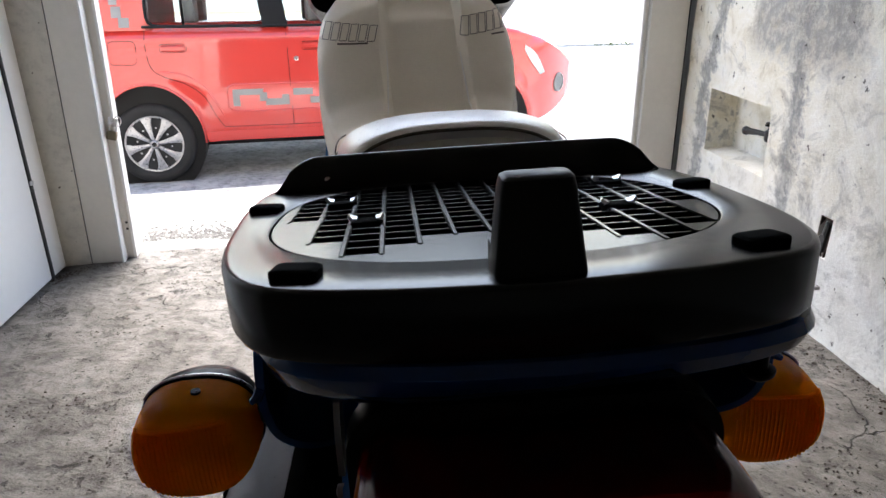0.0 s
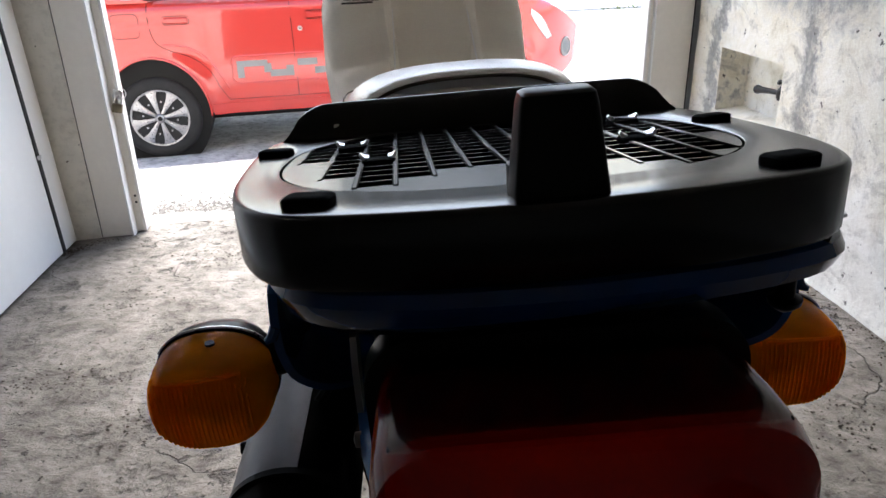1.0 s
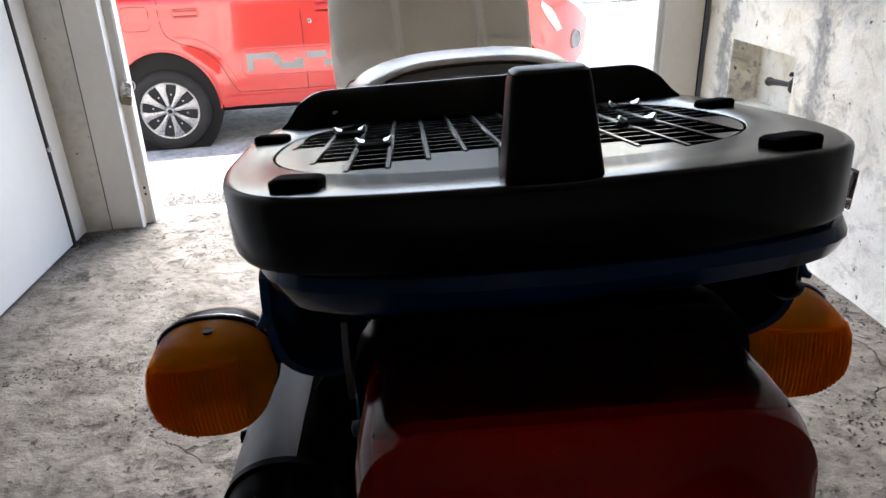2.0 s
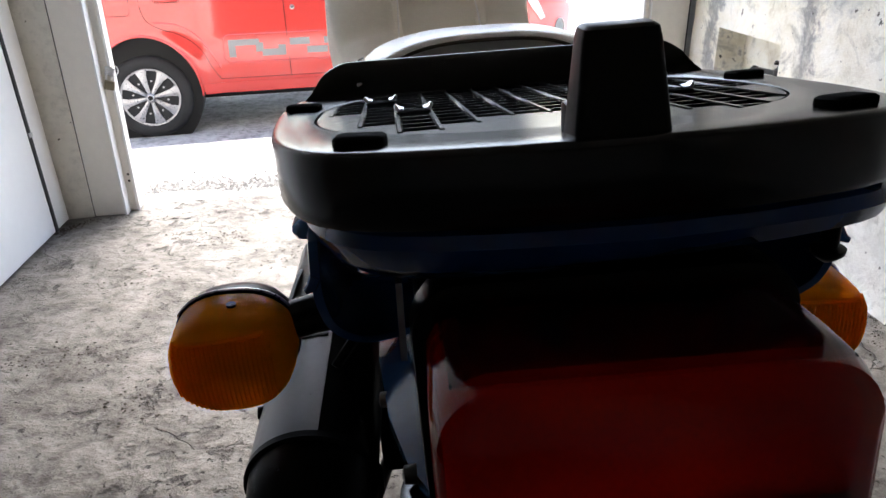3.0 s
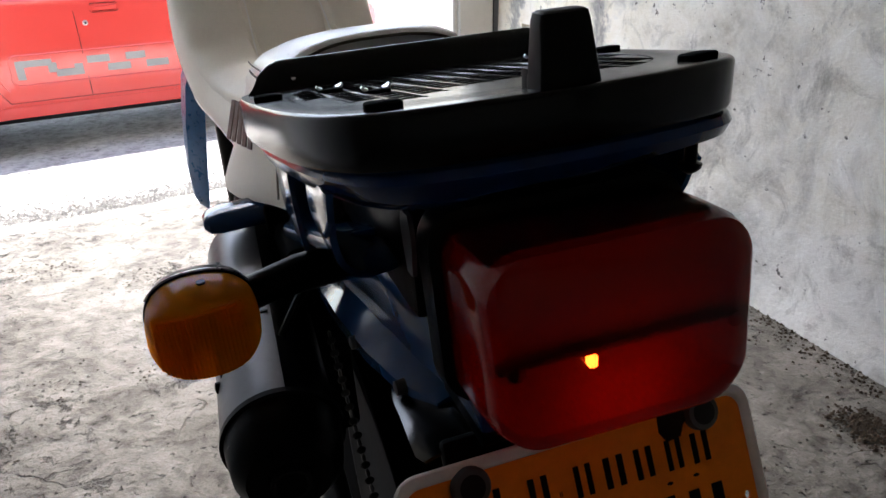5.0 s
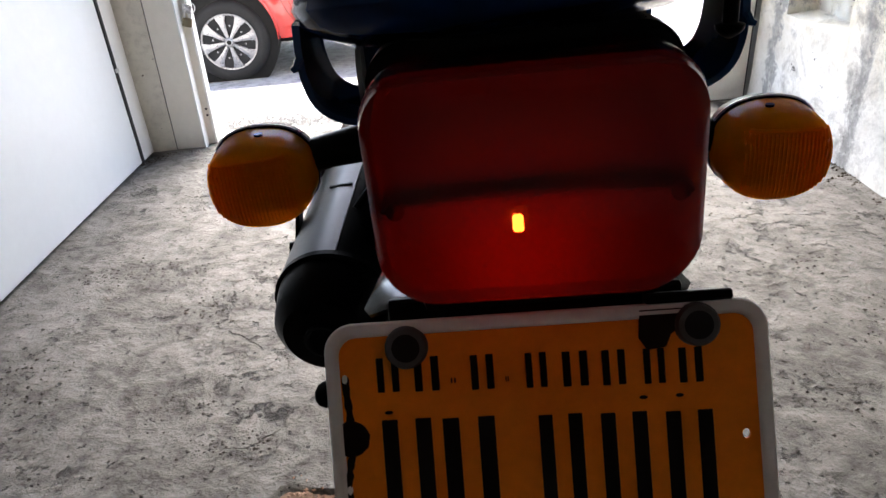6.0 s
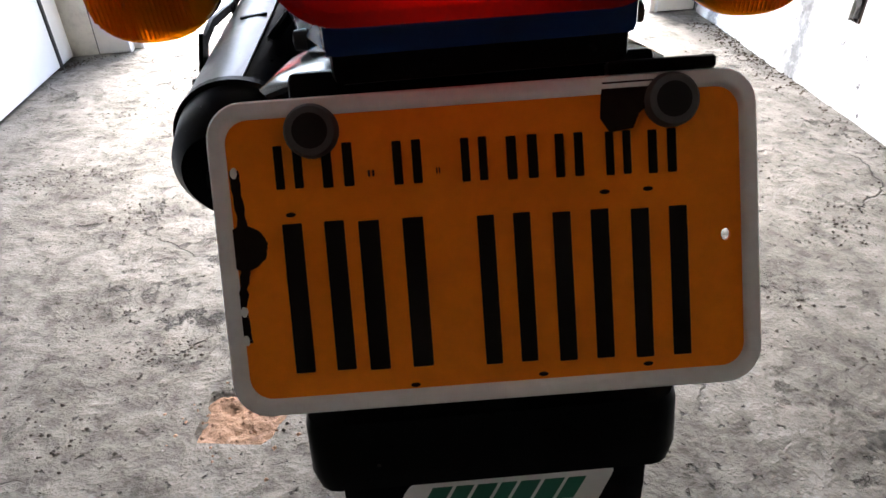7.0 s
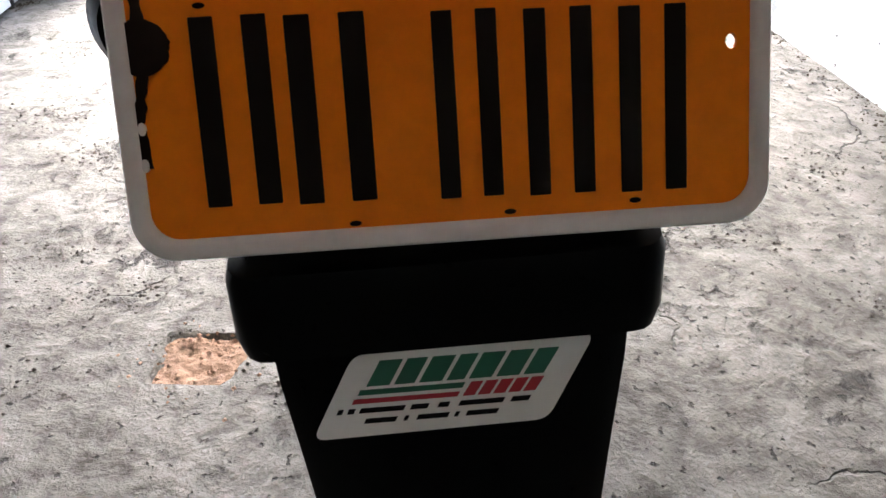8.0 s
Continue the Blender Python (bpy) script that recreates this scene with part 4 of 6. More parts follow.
    # handles, lock, fuel flap
    for s in (0.20, 1.13):
        part("door_handle", loft([[(x, flank(x, z) - o, z) for z, o in ((0.905, 0.004), (0.912, 0.020), (0.935, 0.022), (0.944, 0.004))] for x, _ in ((s - 0.072, 0), (s - 0.05, 0), (s + 0.05, 0), (s + 0.072, 0))]), M_CAR, car)
        well = rounded(0.085, 0.027, 0.018, 5, s, 0.925)
        part("handle_seam", tube([(x, flank(x, z) + 0.001, z) for x, z in well + well[:1]], 0.0021, 6), M_DARK, car)
    part("door_lock", moved(lathe([(0.001, -0.010), (0.013, -0.009), (0.017, -0.002), (0.018, 0.01)], 20, "y"), Matrix.Translation((1.003, flank(1.0, 0.84), 0.84))), M_STEEL, car)
    part("lock_slot", moved(lathe([(0.001, -0.012), (0.006, -0.012), (0.006, -0.008)], 12, "y"), Matrix.Translation((1.003, flank(1.0, 0.84), 0.84))), M_DARK, car)
    flap = rounded(0.085, 0.075, 0.03, 5, -0.12, 0.90)
    part("fuel_flap_seam", tube([(x, flank(x, z) + 0.001, z) for x, z in flap + flap[:1]], 0.0023, 6), M_DARK, car)
    # front corner
    def on_skin(s, z, o):
        return (s, flank(s, z) - o, z)
    def crescent(o0, o1, grow):
        edge = zip(spline([(2.690, 0.885, 0), (2.795, 0.81, 0), (2.885, 0.672, 0)], 13), spline([(2.690, 0.848, 0), (2.752, 0.76, 0), (2.842, 0.660, 0)], 13))
        return loft([[on_skin(a.x + grow, a.y + grow, o0), on_skin(b.x - grow, b.y - grow, o0), on_skin(b.x - grow, b.y - grow, o1), on_skin(a.x + grow, a.y + grow, o1)] for a, b in edge])
    headlamp = part("headlamp", crescent(0.012, 0.006, 0.0), M_LAMP, car, "clear hooked headlamp")
    part("reflector", crescent(0.005, -0.004, 0.002), M_STEEL, headlamp)
    part("fog_lamp", moved(lathe([(0.001, 0.0), (0.05, 0.004), (0.058, 0.012), (0.06, 0.03)], 24, "y"), pose(3.06, flank(3.06, 0.57) - 0.014, 0.57, 0, 0, 40)), M_LAMP, car)
    part("fog_bezel", moved(lathe([(0.06, 0.002), (0.064, -0.006), (0.074, -0.002), (0.076, 0.03)], 24, "y"), pose(3.06, flank(3.06, 0.57) - 0.012, 0.57, 0, 0, 40)), M_DECAL, car)
    part("bonnet_seam", tube([(s, flank(s, car_top(s) - 0.03) + 0.001, car_top(s) - 0.03) for s in (2.08, 2.3, 2.5, 2.7, 2.85)], 0.0023, 6), M_DARK, car)
    part("wing_mirror", moved(lathe([(0.001, -0.10), (0.05, -0.09), (0.07, -0.02), (0.06, 0.06), (0.02, 0.09)], 16, "y"), pose(1.86, -0.06, 1.10)), M_CAR, car)
    wheel(car, 0.0, 0.0)
    wheel(car, WB, 0.0)
    for s in (0.0, WB):
        w = [o for o in car.children if o.name.startswith("wheel") and not o.name.startswith("wheel_")][0]
        copy_thing(w, pose(s, W, 0.29, 0, 0, 180))
    return car


build_car()


# ---- the motorcycle ----
# Its own axes: x to its right, y forward, z up; it leans a little to the left on its stand.
BIKE = pose(0.105, 0.160, 0, 0, 0, 6) @ pose(0.045, 0, 0, 0, -2.6, 0)
bike = thing("motorcycle", BIKE, "old dark blue trail motorcycle with cream seat, on its stand", "motorcycle")
TOP, FALL = 0.938, 0.153


def deck(y):
    """Height of the carrier's upper face."""
    return TOP - FALL * y


def group_part(name, parent, label=""):
    e = new(name)
    e.parent = parent
    e.empty_display_size = 0.05
    if label:
        e["label"] = label
    return e


# half widths of the carrier from its rear edge to its front corners
CARRIER = ((0.0, -0.0268), (0.035, -0.0242), (0.060, -0.0198), (0.080, -0.0135), (0.0950, -0.0025), (0.1065, 0.0200), (0.1150, 0.0560), (0.1205, 0.1050), (0.1240, 0.1500), (0.1240, 0.1950), (0.1205, 0.2180), (0.1110, 0.2290), (0.080, 0.2320), (0.0, 0.2330))


def polar(outline, centre, n):
    """n points of a closed outline, at even turns round a centre."""
    rel = [(math.atan2(y - centre[1], x - centre[0]) % math.tau, x, y) for x, y in outline]
    rel.sort()
    rel = [(rel[-1][0] - math.tau, *rel[-1][1:])] + rel + [(rel[0][0] + math.tau, *rel[0][1:])]
    out, i = [], 0
    for k in range(n):
        a = k * math.tau / n
        while rel[i + 1][0] < a:
            i += 1
        (a0, x0, y0), (a1, x1, y1) = rel[i], rel[i + 1]
        f = (a - a0) / max(1e-9, a1 - a0)
        out.append((x0 + (x1 - x0) * f, y0 + (y1 - y0) * f))
    return out


def carrier_outline(grow=0.0, n=96):
    """Plan outline of the carrier: an arched rear edge, round corners, and sides that spread a little to the front."""
    half = spline([(x, y, 0) for x, y in CARRIER], 140)
    loop = [(p.x, p.y) for p in half] + [(-p.x, p.y) for p in half[-2:0:-1]]
    out = []
    for k, (x, y) in enumerate(loop):
        (xa, ya), (xb, yb) = loop[k - 1], loop[(k + 1) % len(loop)]
        d = Vector((xb - xa, yb - ya)).normalized()
        out.append((x + d.y * grow, y - d.x * grow))
    return polar(out, (0.0, 0.105), n)


GRID_X, GRID_Y, GRID_HX, GRID_HY, GRID_POW = -0.003, 0.110, 0.0985, 0.1005, 2.6


def grid_outline(grow=0.0, n=96):
    """Oval joint in the carrier's top, inside which the plate is pierced."""
    pts = []
    for k in range(240):
        a = k * math.tau / 240
        c, s = math.cos(a), math.sin(a)
        e = 2 / GRID_POW
        pts.append((GRID_X + (GRID_HX + grow) * math.copysign(abs(c) ** e, c), GRID_Y + (GRID_HY + grow) * math.copysign(abs(s) ** e, s)))
    return polar(pts, (0.0, 0.105), n)


def build_carrier():
    rack = group_part("luggage_carrier", bike, "black luggage carrier with a grid top and front lip")
    # rim: outer wall, upper ring, a fine groove along its inner edge
    rings = []
    for grow, dz in ((-0.006, -0.0255), (-0.001, -0.0250), (0.0, -0.0230), (0.0, -0.0030), (-0.0006, -0.0013), (-0.0018, -0.0003), (-0.0035, 0.0)):
        rings.append([(x, y, deck(y) + dz) for x, y in carrier_outline(grow)])
    for grow, dz in ((0.0010, 0.0), (0.0005, -0.0003), (0.0003, -0.0022), (0.0003, -0.0060), (0.003, -0.0255)):
        rings.append([(x, y, deck(y) + dz) for x, y in grid_outline(grow)])
    rings.append(rings[0])
    bm = loft(rings, cap=False)
    bmesh.ops.remove_doubles(bm, verts=bm.verts, dist=1e-5)
    part("rim", bm, M_RACK, rack)
    tilt = Matrix(((1, 0, 0, 0), (0, 1, 0, 0), (0, -FALL, 1, 0), (0, 0, 0, 1)))

    def across(y):
        """Where the oval begins and ends at y."""
        h = (GRID_HX - 0.0006) * max(0.0, 1 - (abs(y - GRID_Y) / (GRID_HY - 0.0006)) ** GRID_POW) ** (1 / GRID_POW)
        return GRID_X - h, GRID_X + h

    def along(x):
        h = (GRID_HY - 0.0006) * max(0.0, 1 - (abs(x - GRID_X) / (GRID_HX - 0.0006)) ** GRID_POW) ** (1 / GRID_POW)
        return GRID_Y - h, GRID_Y + h
    # pierced plate: each column of openings begins at its own row, the rest of the oval is closed
    step_x, step_y, first_x, first_y = 0.0147, 0.0128, -0.0956, 0.0172
    begins = (7, 3, 1, 2, 3, 3, 3, 3, 2, 1, 0, 2, 6)
    rows_of = 14

    def piece(outline):
        part("plate_piece", moved(prism(outline, -0.0030, -0.0004), Matrix.Translation((0, 0, TOP)) @ tilt), M_RACK, rack)
    for c, k in enumerate(begins):
        x0, x1, y1 = first_x + step_x * c, first_x + step_x * (c + 1), first_y + step_y * k
        rear = [(x0 + (x1 - x0) * f / 8, along(x0 + (x1 - x0) * f / 8)[0]) for f in range(9)]
        rear = [(x, min(y, y1 - 0.0005)) for x, y in rear if abs(x - GRID_X) < GRID_HX - 0.001]
        if len(rear) > 2 and min(y for _, y in rear) < y1 - 0.001:
            piece(rear + [(rear[-1][0], y1), (rear[0][0], y1)])
    # crescents at the two sides
    for side, edge in ((-1, first_x), (1, first_x + step_x * 13)):
        xs = [edge + (GRID_X + side * (GRID_HX - 0.0008) - edge) * f / 6 for f in range(7)]
        lo, hi = [(x, along(x)[0]) for x in xs], [(x, along(x)[1]) for x in xs]
        if abs(xs[-1] - xs[0]) > 0.001:
            piece((lo + hi[::-1])[::side])
    for c in range(14):
        x = first_x + step_x * c
        lo, hi = along(x)
        near = min(begins[max(0, c - 1)], begins[min(12, c)])
        lo = max(lo, first_y + step_y * near - 0.002)
        if hi - lo > 0.01:
            part("long_bar", moved(box(x - 0.0012, x + 0.0012, lo, hi, -0.0034, 0.0, 0.0005, 1), Matrix.Translation((0, 0, TOP)) @ tilt), M_RACK, rack)
    for r in range(rows_of):
        y = first_y + step_y * r
        open_cols = [c for c, k in enumerate(begins) if k <= r]
        if not open_cols:
            continue
        lo, hi = across(y)
        runs = []
        for c in open_cols:
            if runs and runs[-1][1] == c:
                runs[-1][1] = c + 1
            else:
                runs.append([c, c + 1])
        for a, b in runs:
            x0, x1 = max(lo, first_x + step_x * a), min(hi, first_x + step_x * b)
            if x1 - x0 > 0.004:
                part("cross_bar", moved(box(x0, x1, y - 0.00075, y + 0.00075, -0.0034, -0.0006, 0.0003, 1), Matrix.Translation((0, 0, TOP)) @ tilt), M_RACK, rack)
    # sheet below the openings
    part("lower_sheet", loft([[(x, y, deck(y) - dz) for x, y in grid_outline(-0.001)] for dz in (0.0200, 0.0215)]), M_RUBBER, rack)
    # strap clips: a dark saddle over one opening, with two bright upturned tips
    for x, y in ((-0.0733, 0.1500), (-0.0588, 0.0940), (0.0560, 0.0920), (0.0720, 0.1640)):
        z = deck(y)
        clip = part("strap_clip", moved(box(-0.0074, 0.0074, -0.0062, 0.0062, -0.003, 0.0010, 0.0012), Matrix.Translation((x, y, z)) @ tilt), M_RUBBER, rack)
        for s in (-1, 1):
            tip = loft([[(x + s * a, y + b - w, z + c), (x + s * a, y + b + w, z + c), (x + s * (a - 0.0008), y + b + w, z + c + 0.0012), (x + s * (a - 0.0008), y + b - w, z + c + 0.0012)] for a, b, c, w in ((0.0050, 0.001, 0.0006, 0.0020), (0.0070, 0.0, 0.0012, 0.0026), (0.0084, -0.001, 0.0030, 0.0010))])
            part("clip_tip", tip, M_STEEL, clip, "bright upturned tip")
    # front lip
    lip = []
    for k in range(81):
        x = -0.117 + 0.234 * k / 80
        e = min(1.0, max(0.0, (0.117 - abs(x)) / 0.027))
        h = 0.0172 * (1 - (1 - e) ** 2.2) * min(1.0, 0.35 + 2.2 * e) + 0.0004
        y0 = 0.203 + 0.010 * (1 - (x / 0.117) ** 2)
        lip.append([(x, y0, deck(y0) - 0.004), (x, y0 + 0.012 * h / 0.03, deck(y0) + h * 0.72), (x, y0 + 0.020 * h / 0.03, deck(y0) + h), (x, y0 + 0.023 * h / 0.03, deck(y0) + h + 0.0003), (x, y0 + 0.025 * h / 0.03, deck(y0) + h), (x, y0 + 0.018 * h / 0.03, deck(y0) + h * 0.72), (x, y0 + 0.006, deck(y0) - 0.004)])
    part("front_lip", loft(lip), M_RACK, rack)
    part("lip_slot", box(-0.0870, -0.0840, 0.2052, 0.2100, deck(0.21) + 0.0068, deck(0.21) + 0.0080, 0.0004), M_STEEL, rack)
    # upright block at the back edge, leaning to the front
    blk = []
    for hx, x0, y0, y1, z in ((0.0150, -0.0023, -0.0200, -0.003, -0.004), (0.0147, -0.0022, -0.0192, -0.003, 0.001), (0.0118, -0.0018, -0.0128, -0.0005, 0.0280), (0.0111, -0.0017, -0.0118, -0.0008, 0.0312), (0.0100, -0.0017, -0.0104, -0.002, 0.0320)):
        blk.append([(x, y, deck(0) + z) for x, y in rounded(hx, (y1 - y0) / 2, 0.0022, 3, x0, (y0 + y1) / 2)])
    part("rear_block", loft(blk), M_BLOCK, rack, "tapered black block")
    part("block_step", moved(box(-0.0025, 0.0025, -0.0040, 0.0040, -0.003, 0.0085, 0.0010), Matrix.Translation((-0.0135, -0.001, deck(-0.001)))), M_BLOCK, rack)
    # rubber pads: flat oblong studs
    for x, y in ((-0.111, 0.141), (0.107, 0.131), (-0.079, 0.004), (0.0765, 0.002)):
        rings = []
        for grow, z in ((0.0, -0.001), (0.0003, 0.0006), (0.0002, 0.0026), (-0.0008, 0.0034), (-0.0035, 0.0036)):
            rings.append([(px, py, z - FALL * py) for px, py in rounded(0.0078 + grow, 0.0066 + grow, 0.0030 + 0.5 * grow, 4)])
        part("rubber_pad", moved(loft(rings), Matrix.Translation((x, y, deck(y))) @ pose(0, 0, 0, 0, 0, 8 if x > 0 else -8)), M_RUBBER, rack)
    # little screw that sticks out of the side wall
    part("side_screw", moved(lathe([(0.0012, -0.003), (0.0012, 0.003), (0.0022, 0.0031), (0.0022, 0.0045)], 10, "x"), Matrix.Translation((0.1045, 0.030, deck(0.03) - 0.0225))), M_BLACK, rack)
    return rack


build_carrier()


def build_tray():
    """Blue tray and brackets that carry the luggage carrier."""
    tray = group_part("carrier_base", bike, "dark blue painted carrier base with brackets")
    rings = []
    # the underside rises a little towards the right
    for grow, dz, rise in ((-0.017, -0.0240, 0), (-0.008, -0.0258, 0), (-0.0042, -0.0280, 0), (-0.0022, -0.0325, 0), (-0.0050, -0.0400, 0.2), (-0.0120, -0.0455, 0.7), (-0.024, -0.0500, 1), (-0.045, -0.0545, 1)):
        rings.append([(x + 0.005, y, deck(y) + dz + 0.065 * rise * max(0.0, min(0.13, x + 0.05))) for x, y in carrier_outline(grow)])
    part("tray", loft(rings), M_BLUE, tray)
    def strap(path, w, t):
        """Flat bar along a path; w fore and aft, t thick."""
        p = [Vector(q) for q in path]
        rings = []
        for i, q in enumerate(p):
            d = (p[min(i + 1, len(p) - 1)] - p[max(i - 1, 0)]).normalized()
            n = d.cross(Vector((0, 1, 0))).normalized()
            rings.append([q + n * a * t / 2 + Vector((0, 1, 0)) * b * w / 2 for a, b in ((-1, -0.8), (-0.7, -1), (0.7, -1), (1, -0.8), (1, 0.8), (0.7, 1), (-0.7, 1), (-1, 0.8))])
        return loft(rings)
    for s in (-1, 1):
        # broad blade at the back that curls in under the lamp, a second blade in front, a sill between them
        part("bracket_arm", strap(spline([(s * 0.1020, 0.060, 0.894), (s * 0.1030, 0.060, 0.880), (s * 0.1025, 0.061, 0.866), (s * 0.0985, 0.064, 0.853), (s * 0.0880, 0.070, 0.8435), (s * 0.0740, 0.080, 0.8385), (s * 0.0600, 0.090, 0.836)], 22), 0.057, 0.0050), M_BLUE_GLOSS, tray)
        part("arm_hook", tube([(s * 0.1030, 0.0325, 0.8790), (s * 0.1050, 0.0315, 0.8750), (s * 0.1075, 0.0310, 0.8738)], [0.0024, 0.0022, 0.0014], 8), M_BLUE_GLOSS, tray)
        part("bracket_arm", strap(spline([(s * 0.1000, 0.235, 0.880), (s * 0.1000, 0.234, 0.840), (s * 0.0980, 0.232, 0.805), (s * 0.0940, 0.230, 0.780)], 10), 0.072, 0.0050), M_BLUE_GLOSS, tray)
        part("bracket_sill", loft([[(s * (x0 + dx), y, z + dz) for dx, dz in ((0, -0.010), (0.018, -0.010), (0.023, -0.006), (0.024, 0.0), (0.022, 0.005), (0.016, 0.008), (0, 0.008))] for x0, y, z in ((0.068, 0.095, 0.836), (0.070, 0.13, 0.826), (0.073, 0.19, 0.806), (0.076, 0.26, 0.781), (0.078, 0.30, 0.768))]), M_BLUE_GLOSS, tray)
        part("bracket_web", box(min(s * 0.098, s * 0.078), max(s * 0.098, s * 0.078), 0.268, 0.273, 0.775, 0.872, 0.0015), M_BLUE_GLOSS, tray)
    # cross plate in front of the seat's back
    part("cross_plate", box(-0.084, 0.084, 0.284, 0.291, 0.745, 0.820, 0.003), M_BLUE_GLOSS, tray)
    # mount that fills the space between the tray and the lamp housing
    part("mount_block", box(-0.066, 0.012, 0.030, 0.200, 0.815, 0.878, 0.004), M_BLACK, tray, "black mount under the tray")
    part("mount_post", box(0.014, 0.025, 0.050, 0.075, 0.820, 0.885, 0.002), M_BLACK, tray)
    part("stud", join([moved(lathe([(0.0035, -0.032), (0.0035, 0.0)], 16), Matrix.Translation((0.092, 0.020, 0.908))), moved(lathe([(0.001, -0.005), (0.004, -0.0032), (0.0062, -0.001), (0.0065, 0.0010), (0.0035, 0.0020)], 22), Matrix.Translation((0.092, 0.020, 0.8762)))]), M_BLACK, tray, "black mushroom-headed stud")
    part("wing_screw", moved(box(-0.006, 0.002, -0.001, 0.001, -0.0008, 0.0008, 0.0003), Matrix.Translation((0.1200, 0.036, 0.902))), M_STEEL, tray)


build_tray()


def build_tail_lamp():
    lamp = group_part("tail_lamp", bike, "large red tail lamp, lit")
    SET = pose(-0.0035, -0.043, 0.8443, -6.5, 0, -2) @ pose(0, 0.04, 0)

    def face_ring(y, gx, gz, r, seg=8):
        """Rounded outline that narrows towards the bottom; the rear face is slightly domed."""
        zc, hz, hx = 0.0, 0.0445 + gz, 0.0623 + gx
        out = []
        for x, z in rounded(hx, hz, min(r, 0.98 * hx, 0.98 * hz), seg):
            f = max(0.0, -z / 0.0445)
            x *= 1 - (0.080 if x > 0 else 0.045) * f ** 2.2
            dome = 0.005 * (1 - (x / 0.063) ** 2) * (1 - 0.5 * (z / 0.0445) ** 2) if y < -0.05 else 0.0
            out.append(tuple(SET @ Vector((x, y - dome, zc + z))))
        return out
    outer = [face_ring(y, gx, gz, r) for y, gx, gz, r in ((-0.012, -0.0005, 0.0, 0.015), (-0.040, 0.0, 0.0, 0.016), (-0.058, 0.0, 0.0, 0.019), (-0.0665, -0.0015, -0.0015, 0.020), (-0.070, -0.006, -0.006, 0.020), (-0.0705, -0.016, -0.012, 0.020), (-0.0707, -0.030, -0.022, 0.018), (-0.0708, -0.045, -0.034, 0.012), (-0.0708, -0.0575, -0.0410, 0.003), (-0.0708, -0.0619, -0.0441, 0.0003))]
    inner = [face_ring(y, gx, gz, r) for y, gx, gz, r in ((-0.0678, -0.0619, -0.0441, 0.0003), (-0.0678, -0.045, -0.034, 0.012), (-0.0677, -0.03, -0.022, 0.018), (-0.0675, -0.016, -0.012, 0.019), (-0.0668, -0.0085, -0.0085, 0.018), (-0.062, -0.005, -0.005, 0.016), (-0.040, -0.003, -0.003, 0.015), (-0.012, -0.0035, -0.003, 0.014))]
    part("lens", loft(outer + inner, cap=False), M_REDLENS, lamp)
    # upper band moulded thicker, ribs below it
    part("divider", moved(box(-0.0570, 0.0570, -0.0655, -0.0600, -0.0062, -0.0048, 0.0004, 1), SET), M_DARK, lamp, "dark moulded line across the lens")
    # plate added inside the lens so that the bulb leaves its top dark
    part("glow_blocker", moved(box(-0.0560, 0.0560, -0.0600, -0.0150, 0.0385, 0.0400, 0.0006), SET), M_DARK, lamp, "dark plate added to block the glow under the lens top")
    part("reflector", loft([face_ring(-0.014, -0.0042, -0.004, 0.012), face_ring(-0.024, -0.014, -0.012, 0.012), face_ring(-0.028, -0.035, -0.025, 0.01)]), M_REFLECT, lamp)
    part("bulb_holder", moved(lathe([(0.0065, 0.0), (0.0065, 0.022)], 16, "y"), Matrix.Translation((-0.010, -0.049, 0.825))), M_DARK, lamp)
    part("bulb", moved(box(-0.0021, 0.0021, -0.005, 0.0, -0.0031, 0.0031, 0.0009), Matrix.Translation((-0.010, -0.049, 0.825))), M_BULB, lamp, "small glowing bulb")
    part("housing", loft([face_ring(-0.0115, 0.0010, 0.0, 0.015), face_ring(-0.0105, 0.0040, 0.0050, 0.018), face_ring(0.004, 0.0050, 0.0065, 0.020), face_ring(0.012, 0.0030, 0.0060, 0.020), face_ring(0.018, -0.006, -0.002, 0.016), face_ring(0.05, -0.02, -0.016, 0.012)]), M_BLACK, lamp, "black lamp housing")
    # grey strip puts the sheen on the black housing's left side into colour
    plate = [(-0.0715 - 0.0015 * f, 0.012 - 0.010 * f, 0.886 - 0.075 * f) for f in (0, 0.08, 0.16, 0.24, 0.32, 0.4)]
    part("side_sheen", loft([[(x - 0.0012, y - w, z), (x + 0.0012, y - w, z), (x + 0.0012, y + w, z), (x - 0.0012, y + w, z)] for (x, y, z), w in zip(plate, (0.005, 0.0075, 0.008, 0.007, 0.0055, 0.004))]), M_MUFFLER, lamp, "grey strip standing for sheen on the housing side")
    for s in (-1, 1):
        part("lens_screw", moved(lathe([(0.001, -0.0015), (0.0035, -0.001), (0.004, 0.002)], 12, "y"), SET @ Matrix.Translation((s * 0.051, -0.0690, -0.004))), M_BLACK, lamp)


build_tail_lamp()


